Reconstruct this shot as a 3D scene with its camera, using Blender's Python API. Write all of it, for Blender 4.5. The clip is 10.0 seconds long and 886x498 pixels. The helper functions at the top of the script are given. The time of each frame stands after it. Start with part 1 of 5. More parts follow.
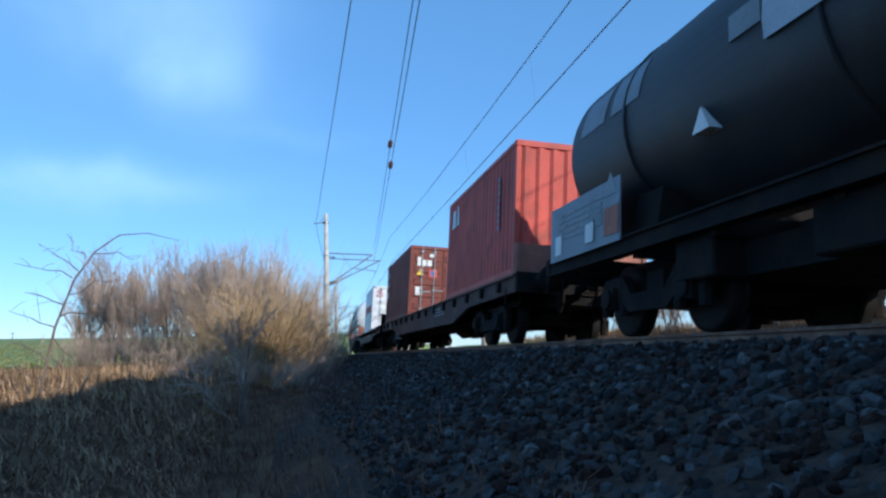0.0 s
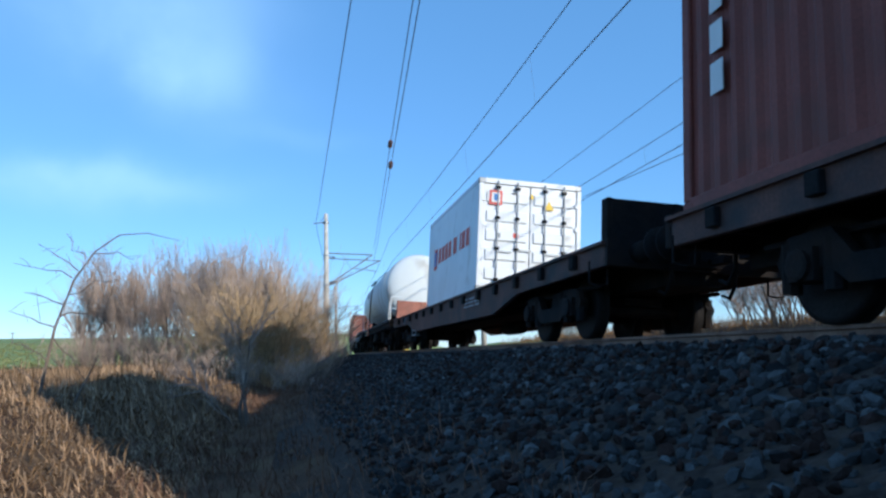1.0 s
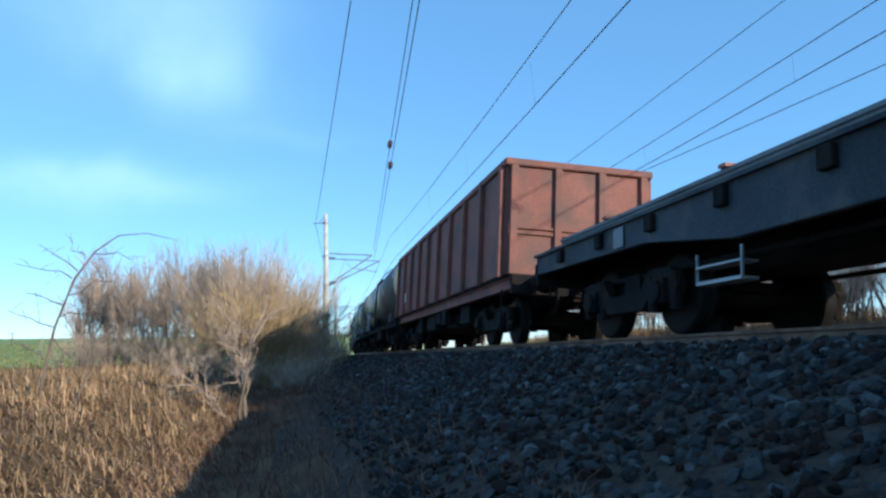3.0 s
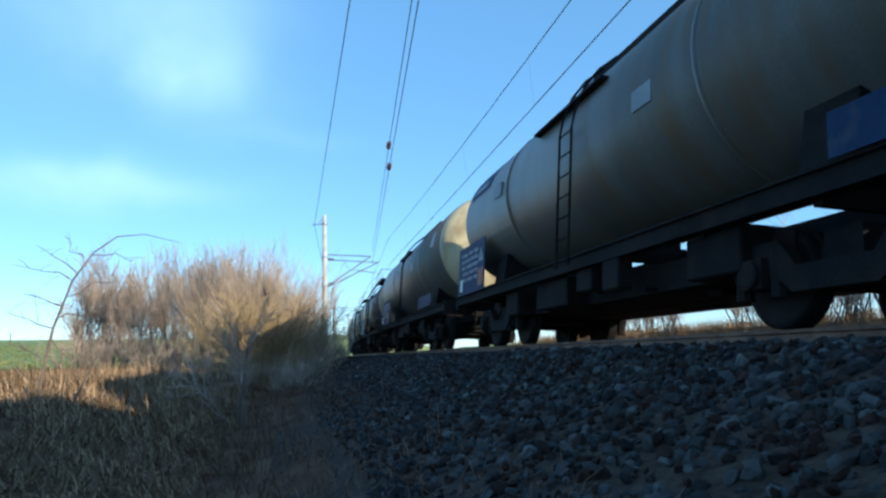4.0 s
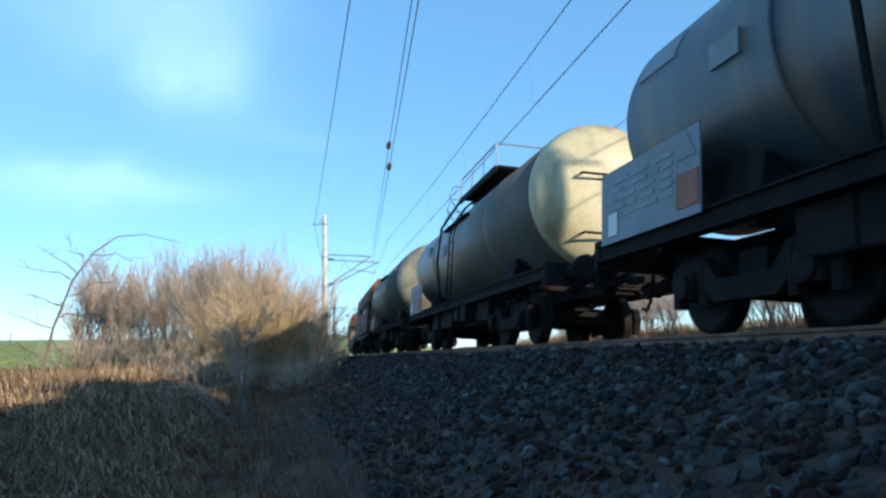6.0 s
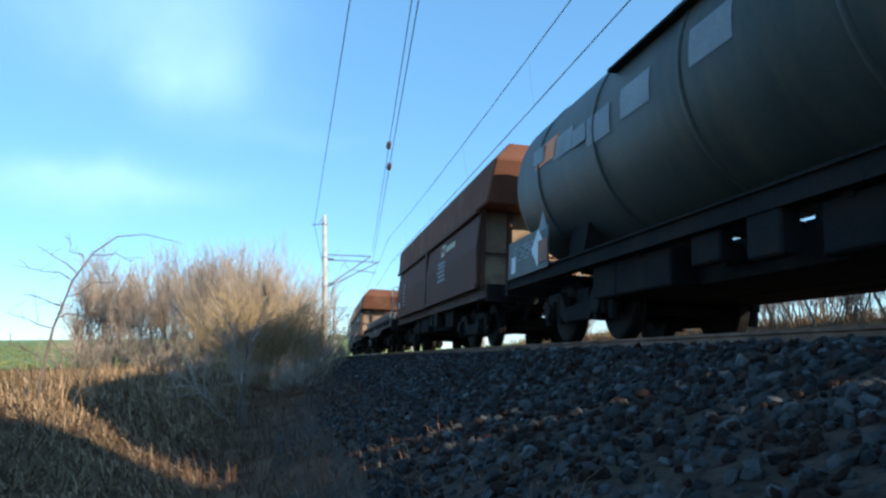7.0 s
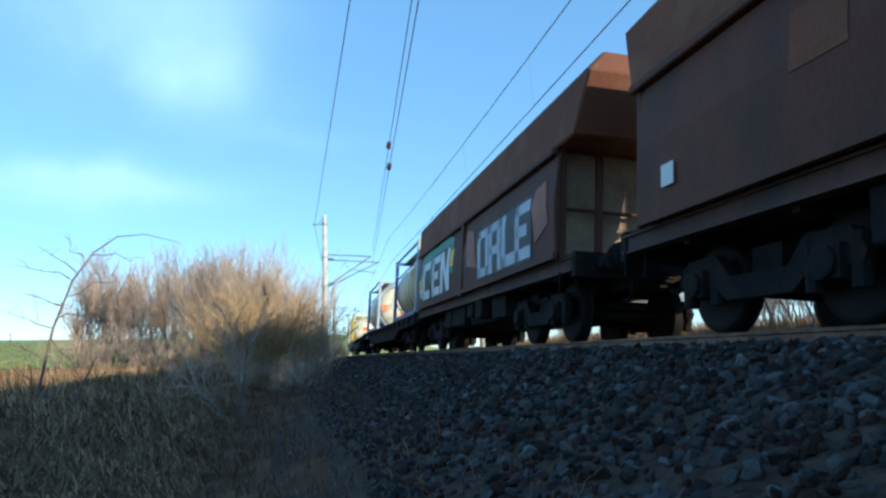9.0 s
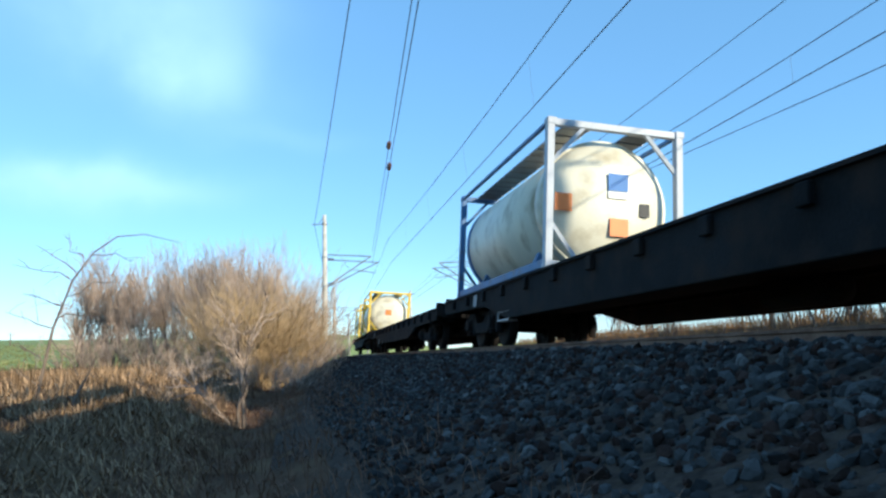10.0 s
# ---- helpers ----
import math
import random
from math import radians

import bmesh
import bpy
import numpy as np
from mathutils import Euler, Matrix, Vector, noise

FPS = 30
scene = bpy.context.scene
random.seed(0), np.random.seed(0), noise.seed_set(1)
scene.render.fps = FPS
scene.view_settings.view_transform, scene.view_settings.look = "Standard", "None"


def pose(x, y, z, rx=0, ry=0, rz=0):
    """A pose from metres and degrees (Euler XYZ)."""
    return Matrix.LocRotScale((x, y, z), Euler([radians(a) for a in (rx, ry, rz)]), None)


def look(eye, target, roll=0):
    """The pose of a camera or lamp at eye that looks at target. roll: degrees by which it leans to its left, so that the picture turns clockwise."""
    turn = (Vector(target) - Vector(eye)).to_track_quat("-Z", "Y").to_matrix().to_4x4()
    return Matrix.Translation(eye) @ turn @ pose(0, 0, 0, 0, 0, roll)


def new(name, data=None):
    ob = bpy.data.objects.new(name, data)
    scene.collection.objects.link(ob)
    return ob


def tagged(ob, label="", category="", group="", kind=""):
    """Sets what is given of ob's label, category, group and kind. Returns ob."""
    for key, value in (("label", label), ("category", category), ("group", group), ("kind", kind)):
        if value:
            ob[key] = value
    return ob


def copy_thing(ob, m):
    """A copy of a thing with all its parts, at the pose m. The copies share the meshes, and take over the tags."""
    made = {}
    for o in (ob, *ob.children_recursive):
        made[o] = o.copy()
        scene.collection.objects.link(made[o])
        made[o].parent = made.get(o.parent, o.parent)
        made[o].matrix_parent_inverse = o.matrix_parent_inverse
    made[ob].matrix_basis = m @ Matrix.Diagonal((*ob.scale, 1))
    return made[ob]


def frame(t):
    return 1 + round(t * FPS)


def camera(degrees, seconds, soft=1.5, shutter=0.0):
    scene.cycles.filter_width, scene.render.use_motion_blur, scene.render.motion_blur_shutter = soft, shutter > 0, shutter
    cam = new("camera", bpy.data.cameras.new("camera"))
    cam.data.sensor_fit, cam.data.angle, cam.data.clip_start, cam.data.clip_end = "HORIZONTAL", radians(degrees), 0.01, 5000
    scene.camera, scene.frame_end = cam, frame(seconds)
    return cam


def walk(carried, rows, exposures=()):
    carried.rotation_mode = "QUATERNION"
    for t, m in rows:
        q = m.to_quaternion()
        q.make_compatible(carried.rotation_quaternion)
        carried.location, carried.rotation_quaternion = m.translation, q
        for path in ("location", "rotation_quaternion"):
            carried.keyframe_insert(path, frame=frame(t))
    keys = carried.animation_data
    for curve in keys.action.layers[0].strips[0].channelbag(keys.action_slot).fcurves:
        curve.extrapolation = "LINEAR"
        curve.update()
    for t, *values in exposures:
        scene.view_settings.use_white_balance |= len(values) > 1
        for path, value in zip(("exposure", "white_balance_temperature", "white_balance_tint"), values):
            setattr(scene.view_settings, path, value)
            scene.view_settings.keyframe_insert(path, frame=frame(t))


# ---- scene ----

# ---- camera ----
def aim(pitch, yaw, roll):
    a, b = radians(pitch), radians(yaw)
    return look((0, 0, 0), (math.sin(b) * math.cos(a), math.cos(b) * math.cos(a), math.sin(a)), roll)


cam = camera(64.27, 10.0, soft=2.5, shutter=0.0)
EARLY, LATE = aim(8.31, 12.26, -1.7), aim(8.425, 12.385, -1.7)
walk(cam, [(0, EARLY), (2.7, EARLY), (3.8, LATE), (10, LATE)],
     exposures=[(0, 0.1, 4950, 9), (2.0, 0.24, 5050, 7), (3.8, 0.45, 5280, 3.5), (10, 0.54, 5450, 3.5)])

# ---- world and sun ----
SUN_FROM = Vector((0.56, -0.77, 0.31)).normalized()
elev = math.asin(SUN_FROM.z)
azim = math.atan2(SUN_FROM.x, SUN_FROM.y)
world = bpy.data.worlds.new("sky")
scene.world = world
world.use_nodes = True
wn, wl = world.node_tree.nodes, world.node_tree.links
wbg = wn["Background"]
wbg.inputs["Strength"].default_value = 0.155
sky = wn.new("ShaderNodeTexSky")
sky.sky_type = "NISHITA"
sky.sun_disc = False
sky.sun_elevation, sky.sun_rotation = elev, azim
sky.air_density, sky.dust_density, sky.ozone_density = 1.0, 0.0, 3.0
wco = wn.new("ShaderNodeTexCoord")


def wmath(op, a, b=None):
    q = wn.new("ShaderNodeMath")
    q.operation = op
    for k, v in ((0, a), (1, b)):
        if isinstance(v, (int, float)):
            q.inputs[k].default_value = v
        elif v is not None:
            wl.new(v, q.inputs[k])
    return q.outputs["Value"]


def wdot(vec, axis):
    q = wn.new("ShaderNodeVectorMath")
    q.operation = "DOT_PRODUCT"
    wl.new(vec, q.inputs[0])
    q.inputs[1].default_value = axis
    return q.outputs["Value"]


def wmix(fac, a, colour):
    q = wn.new("ShaderNodeMixRGB")
    if isinstance(fac, float):
        q.inputs["Fac"].default_value = fac
    else:
        wl.new(fac, q.inputs["Fac"])
    wl.new(a, q.inputs["Color1"])
    q.inputs["Color2"].default_value = (*colour, 1)
    return q.outputs["Color"]


# thin cirrus: soft banks at their bearings and heights, frayed by noise
wnoise = wn.new("ShaderNodeTexNoise")
wnoise.inputs["Scale"].default_value, wnoise.inputs["Detail"].default_value, wnoise.inputs["Roughness"].default_value = 7.0, 4, 0.5
wl.new(wco.outputs["Generated"], wnoise.inputs["Vector"])
wfray = wn.new("ShaderNodeVectorMath")
wfray.operation = "MULTIPLY_ADD"
wl.new(wnoise.outputs["Color"], wfray.inputs[0])
wfray.inputs[1].default_value = (0.11, 0.0, 0.07)
wl.new(wco.outputs["Generated"], wfray.inputs[2])
bank_sum = None
# bearing, height (degrees), half width, half height (degrees), density
for bear, high, wide, tall, dense in ((-8.0, 22.0, 5.0, 3.4, 0.68), (-8.5, 27.5, 6.5, 3.0, 0.36), (-16.0, 25.5, 8.0, 4.0, 0.22), (-13.0, 13.2, 7.0, 1.3, 0.5), (-17.5, 12.2, 6.0, 1.4, 0.35), (-1.0, 17.5, 5.0, 0.9, 0.12)):
    b_, h_ = radians(bear), radians(high)
    right, over = (math.cos(b_), -math.sin(b_), 0), (-math.sin(b_) * math.sin(h_), -math.cos(b_) * math.sin(h_), math.cos(h_))
    ahead_ = Vector((math.sin(b_) * math.cos(h_), math.cos(b_) * math.cos(h_), math.sin(h_)))
    bias = Vector((0.055, 0, 0.035))
    u_ = wmath("DIVIDE", wmath("SUBTRACT", wdot(wfray.outputs["Vector"], right), bias.dot(right)), math.sin(radians(wide)))
    v_ = wmath("DIVIDE", wmath("SUBTRACT", wdot(wfray.outputs["Vector"], over), bias.dot(over)), math.sin(radians(tall)))
    d_ = wmath("ADD", wmath("MULTIPLY", u_, u_), wmath("MULTIPLY", v_, v_))
    lobe = wmath("MULTIPLY", wmath("POWER", 2.718, wmath("MULTIPLY", d_, -1.0)), dense)
    lobe = wmath("MULTIPLY", lobe, wmath("GREATER_THAN", wdot(wco.outputs["Generated"], tuple(ahead_)), 0.5))
    bank_sum = lobe if bank_sum is None else wmath("ADD", bank_sum, lobe)
wthin = wmath("MULTIPLY", bank_sum, wmath("ADD", wmath("MULTIPLY", wnoise.outputs["Fac"], 1.3), 0.25))
# a faint high veil evens out the blue
veiled = wmix(0.42, sky.outputs["Color"], (1.45, 2.85, 4.2))
wl.new(wmix(wmath("MINIMUM", wthin, 1.0), veiled, (3.9, 5.3, 6.4)), wbg.inputs["Color"])

lamp = bpy.data.lights.new("sun", "SUN")
lamp.energy, lamp.angle, lamp.color = 4.5, radians(0.5), (1.0, 0.8, 0.54)
sun = new("sun", lamp)
sun.matrix_world = look(SUN_FROM * 100, (0, 0, 0))


# ---- materials ----
def mat(name, col, rough=0.6, metal=0.0, var=0.25, scale=1.5, bump=0.15, bscale=30.0, dirt=None, amount=0.4, per=0.0, stretch=(1, 1, 1), spec=0.5):
    """A two-scale procedural surface: broad tone, fine grain with relief, optional dirt with a shape of its own."""
    m = bpy.data.materials.new(name)
    m.use_nodes = True
    n, l = m.node_tree.nodes, m.node_tree.links
    b = n["Principled BSDF"]
    b.inputs["Roughness"].default_value, b.inputs["Metallic"].default_value = rough, metal
    b.inputs["Specular IOR Level"].default_value = spec
    co = n.new("ShaderNodeTexCoord")
    mp = n.new("ShaderNodeMapping")
    mp.inputs["Scale"].default_value = stretch
    l.new(co.outputs["Object"], mp.inputs["Vector"])

    def noise_node(s, detail):
        q = n.new("ShaderNodeTexNoise")
        q.inputs["Scale"].default_value, q.inputs["Detail"].default_value = s, detail
        l.new(mp.outputs["Vector"], q.inputs["Vector"])
        return q

    broad, fine = noise_node(scale, 4), noise_node(bscale, 3)
    ramp = n.new("ShaderNodeValToRGB")
    e = ramp.color_ramp.elements
    e[0].position, e[1].position = 0.3, 0.7
    e[0].color = (*[c * (1 - var) for c in col], 1)
    e[1].color = (*[min(1, c * (1 + var)) for c in col], 1)
    l.new(broad.outputs["Fac"], ramp.inputs["Fac"])
    out = ramp.outputs["Color"]
    grain = n.new("ShaderNodeMixRGB")
    grain.blend_type = "OVERLAY"
    grain.inputs["Fac"].default_value = min(1, var * 1.6)
    l.new(out, grain.inputs["Color1"])
    l.new(fine.outputs["Fac"], grain.inputs["Color2"])
    out = grain.outputs["Color"]
    if dirt:
        dn = noise_node(scale * 2.3, 6)
        dr = n.new("ShaderNodeValToRGB")
        dr.color_ramp.elements[0].position = 0.62 - amount * 0.4
        dr.color_ramp.elements[1].position = 0.82 - amount * 0.3
        l.new(dn.outputs["Fac"], dr.inputs["Fac"])
        dm = n.new("ShaderNodeMixRGB")
        dm.inputs["Color2"].default_value = (*dirt, 1)
        l.new(dr.outputs["Color"], dm.inputs["Fac"])
        l.new(out, dm.inputs["Color1"])
        out = dm.outputs["Color"]
    if per:
        g = n.new("ShaderNodeNewGeometry")
        pr = n.new("ShaderNodeMapRange")
        pr.inputs["To Min"].default_value, pr.inputs["To Max"].default_value = 1 - per, 1 + per
        l.new(g.outputs["Random Per Island"], pr.inputs["Value"])
        pm = n.new("ShaderNodeMixRGB")
        pm.blend_type = "MULTIPLY"
        pm.inputs["Fac"].default_value = 1
        l.new(out, pm.inputs["Color1"])
        l.new(pr.outputs["Result"], pm.inputs["Color2"])
        out = pm.outputs["Color"]
    l.new(out, b.inputs["Base Color"])
    if bump:
        bp = n.new("ShaderNodeBump")
        bp.inputs["Strength"].default_value = bump
        bp.inputs["Distance"].default_value = 0.02
        l.new(fine.outputs["Fac"], bp.inputs["Height"])
        l.new(bp.outputs["Normal"], b.inputs["Normal"])
    return m


M = {
    "gravel": mat("ballast_bed", (0.055, 0.04, 0.032), 0.95, var=0.6, scale=6, bump=1.0, bscale=22, dirt=(0.07, 0.05, 0.035), amount=0.5, spec=0.1),
    "straw": mat("dry_grass", (0.31, 0.203, 0.115), 0.8, var=0.3, scale=1.2, bump=0, per=0.6, spec=0.1),
    "rustgrass": mat("rusty_grass", (0.3, 0.17, 0.075), 0.85, var=0.3, scale=1.2, bump=0, per=0.4, spec=0.1),
    "weed": mat("withered_weed", (0.19, 0.11, 0.07), 0.85, var=0.3, scale=1.2, bump=0, per=0.4, spec=0.1),
    "crop": mat("green_crop", (0.2, 0.21, 0.075), 0.7, var=0.2, scale=0.4, bump=0, per=0.35),
    "twig": mat("bare_twig", (0.4, 0.3, 0.23), 0.85, var=0.3, scale=3, bump=0.2, per=0.3),
    "willow": mat("willow_twig", (0.37, 0.25, 0.125), 0.8, var=0.3, scale=3, bump=0.2, per=0.35),
    "bark": mat("bark", (0.16, 0.12, 0.09), 0.9, var=0.4, scale=4, bump=0.6, bscale=25, stretch=(1, 1, 0.3)),
    "concrete": mat("concrete", (0.55, 0.52, 0.46), 0.9, var=0.15, scale=1.5, bump=0.3, bscale=50, dirt=(0.3, 0.27, 0.22), amount=0.3),
    "galv": mat("galvanised_steel", (0.3, 0.31, 0.32), 0.5, 0.7, var=0.2, bump=0.05),
    "wire": mat("wire", (0.05, 0.045, 0.045), 0.6, 0.5, var=0.2, bump=0),
    "porcelain": mat("porcelain", (0.12, 0.06, 0.04), 0.25, var=0.2, bump=0),
    "grime": mat("grimy_steel", (0.012, 0.0115, 0.012), 0.9, 0.1, var=0.4, scale=1.2, bump=0.3, dirt=(0.026, 0.018, 0.014), amount=0.4, spec=0.22),
    "wheel": mat("wheel_steel", (0.02, 0.018, 0.017), 0.7, 0.4, var=0.3, bump=0.2, spec=0.1),
    "tread": mat("polished_tread", (0.55, 0.55, 0.56), 0.25, 1.0, var=0.1, bump=0),
    "rail": mat("rail_steel", (0.2, 0.12, 0.08), 0.7, 0.3, var=0.3, bump=0.3, dirt=(0.12, 0.06, 0.035), amount=0.4),
    "sleeper": mat("sleeper_concrete", (0.32, 0.3, 0.27), 0.9, var=0.25, bump=0.4),
    "flat": mat("flat_wagon_paint", (0.1, 0.05, 0.038), 0.7, 0.0, var=0.35, scale=0.8, bump=0.2, dirt=(0.04, 0.034, 0.034), amount=0.5, spec=0.25),
    "board": mat("end_board_paint", (0.33, 0.13, 0.085), 0.7, var=0.25, bump=0.15, dirt=(0.2, 0.1, 0.07), amount=0.3),
    "wavy": mat("blue_grey_sill_paint", (0.05, 0.058, 0.07), 0.7, var=0.35, scale=0.7, bump=0.2, dirt=(0.13, 0.12, 0.11), amount=0.35, spec=0.25),
    "red": mat("red_container_paint", (0.5, 0.085, 0.06), 0.55, spec=0.3, var=0.18, scale=0.9, bump=0.1, dirt=(0.3, 0.07, 0.05), amount=0.3),
    "brown": mat("brown_container_paint", (0.2, 0.062, 0.046), 0.6, spec=0.25, var=0.2, scale=0.9, bump=0.1, dirt=(0.16, 0.06, 0.045), amount=0.35),
    "white": mat("white_container_paint", (0.74, 0.75, 0.76), 0.45, var=0.06, scale=0.8, bump=0.06, dirt=(0.5, 0.48, 0.45), amount=0.12),
    "ivory": mat("white_tank_paint", (0.72, 0.74, 0.72), 0.4, var=0.07, scale=0.5, bump=0.05, dirt=(0.45, 0.43, 0.38), amount=0.22, stretch=(1, 2.5, 0.5)),
    "cream": mat("cream_tank_paint", (0.6, 0.5, 0.3), 0.45, var=0.2, scale=0.7, bump=0.1, dirt=(0.28, 0.2, 0.11), amount=0.4, stretch=(1, 2, 0.5)),
    "tan": mat("dirty_tan_paint", (0.3, 0.26, 0.18), 0.45, var=0.25, scale=0.9, bump=0.1, dirt=(0.14, 0.11, 0.08), amount=0.45),
    "tankwhite": mat("yellowed_white_paint", (0.72, 0.67, 0.52), 0.4, var=0.1, scale=0.8, bump=0.06, dirt=(0.4, 0.33, 0.2), amount=0.3),
    "greytank": mat("grey_tank_paint", (0.125, 0.122, 0.11), 0.4, var=0.22, scale=0.6, bump=0.1, dirt=(0.14, 0.1, 0.065), amount=0.42, stretch=(1, 2.5, 0.5)),
    "bluetank": mat("blue_grey_tank_paint", (0.055, 0.075, 0.092), 0.38, var=0.22, scale=0.6, bump=0.1, dirt=(0.15, 0.12, 0.09), amount=0.4, stretch=(1, 2.5, 0.5)),
    "greentank": mat("grey_green_tank_paint", (0.058, 0.066, 0.06), 0.5, var=0.2, scale=0.6, bump=0.1, dirt=(0.09, 0.083, 0.064), amount=0.4, spec=0.3, stretch=(1, 2.5, 0.5)),
    "blacktank": mat("black_tank_paint", (0.022, 0.022, 0.025), 0.5, var=0.3, scale=0.6, bump=0.1, dirt=(0.04, 0.036, 0.032), amount=0.4, spec=0.25),
    "bluepanel": mat("blue_panel_paint", (0.012, 0.03, 0.085), 0.6, spec=0.15, var=0.2, bump=0.1, dirt=(0.05, 0.06, 0.085), amount=0.25),
    "greypanel": mat("grey_panel_paint", (0.2, 0.22, 0.25), 0.5, var=0.15, bump=0.1, dirt=(0.2, 0.19, 0.18), amount=0.3),
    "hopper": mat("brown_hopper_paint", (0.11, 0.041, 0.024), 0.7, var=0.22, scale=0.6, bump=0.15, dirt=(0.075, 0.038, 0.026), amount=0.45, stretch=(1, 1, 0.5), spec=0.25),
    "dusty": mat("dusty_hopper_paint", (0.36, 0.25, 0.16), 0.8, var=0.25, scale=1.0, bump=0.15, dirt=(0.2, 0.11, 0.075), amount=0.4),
    "hoptop": mat("pale_brown_hopper", (0.18, 0.075, 0.045), 0.8, spec=0.15, var=0.2, scale=0.6, bump=0.15, dirt=(0.22, 0.12, 0.075), amount=0.3),
    "eas": mat("oxide_red_wagon_paint", (0.25, 0.09, 0.065), 0.75, var=0.25, scale=0.7, bump=0.2, dirt=(0.14, 0.075, 0.06), amount=0.45),
    "frameblue": mat("blue_frame_paint", (0.07, 0.16, 0.34), 0.5, var=0.2, bump=0.08, dirt=(0.1, 0.11, 0.14), amount=0.25),
    "frameyellow": mat("yellow_frame_paint", (0.75, 0.52, 0.05), 0.5, var=0.15, bump=0.08),
    "lightgrey": mat("pale_frame_paint", (0.42, 0.45, 0.5), 0.5, var=0.12, bump=0.06),
    "signwhite": mat("white_marking", (0.75, 0.75, 0.73), 0.6, var=0.1, bump=0),
    "signgrey": mat("faded_marking", (0.24, 0.26, 0.28), 0.6, var=0.2, bump=0),
    "signred": mat("red_marking", (0.6, 0.09, 0.06), 0.6, var=0.15, bump=0),
    "signblue": mat("blue_marking", (0.07, 0.2, 0.5), 0.6, var=0.1, bump=0),
    "orange": mat("orange_plate", (0.8, 0.22, 0.04), 0.5, var=0.12, bump=0),
    "yellow": mat("yellow_marking", (0.8, 0.55, 0.05), 0.6, var=0.1, bump=0),
    "green": mat("green_marking", (0.06, 0.26, 0.18), 0.6, var=0.15, bump=0),
    "black": mat("black_marking", (0.03, 0.03, 0.03), 0.6, var=0.1, bump=0),
}


def stone_material():
    """Crushed stone: rust-brown, grey and pale bluish pieces, each with its own tone."""
    m = mat("ballast_stone", (0.5, 0.5, 0.5), 0.85, var=0.25, scale=9, bump=0.5, bscale=60, spec=0.15)
    n, l = m.node_tree.nodes, m.node_tree.links
    b = n["Principled BSDF"]
    grain = b.inputs["Base Color"].links[0].from_socket
    g, o = n.new("ShaderNodeNewGeometry"), n.new("ShaderNodeObjectInfo")
    add, fract = n.new("ShaderNodeMath"), n.new("ShaderNodeMath")
    add.operation, fract.operation = "ADD", "FRACT"
    l.new(g.outputs["Random Per Island"], add.inputs[0])
    l.new(o.outputs["Random"], add.inputs[1])
    l.new(add.outputs["Value"], fract.inputs[0])
    ramp = n.new("ShaderNodeValToRGB")
    ramp.color_ramp.interpolation = "LINEAR"
    e = ramp.color_ramp.elements
    e[0].position, e[0].color = 0.0, (0.02, 0.012, 0.009, 1)
    e[1].position, e[1].color = 1.0, (0.17, 0.165, 0.16, 1)
    for p, c in ((0.3, (0.045, 0.026, 0.02, 1)), (0.34, (0.02, 0.02, 0.021, 1)), (0.6, (0.042, 0.04, 0.039, 1)), (0.9, (0.07, 0.07, 0.07, 1)), (0.98, (0.11, 0.108, 0.105, 1))):
        q = e.new(p)
        q.color = c
    l.new(fract.outputs["Value"], ramp.inputs["Fac"])
    mx = n.new("ShaderNodeMixRGB")
    mx.blend_type = "OVERLAY"
    mx.inputs["Fac"].default_value = 0.7
    l.new(ramp.outputs["Color"], mx.inputs["Color1"])
    l.new(grain, mx.inputs["Color2"])
    l.new(mx.outputs["Color"], b.inputs["Base Color"])
    return m


M["stone"] = stone_material()


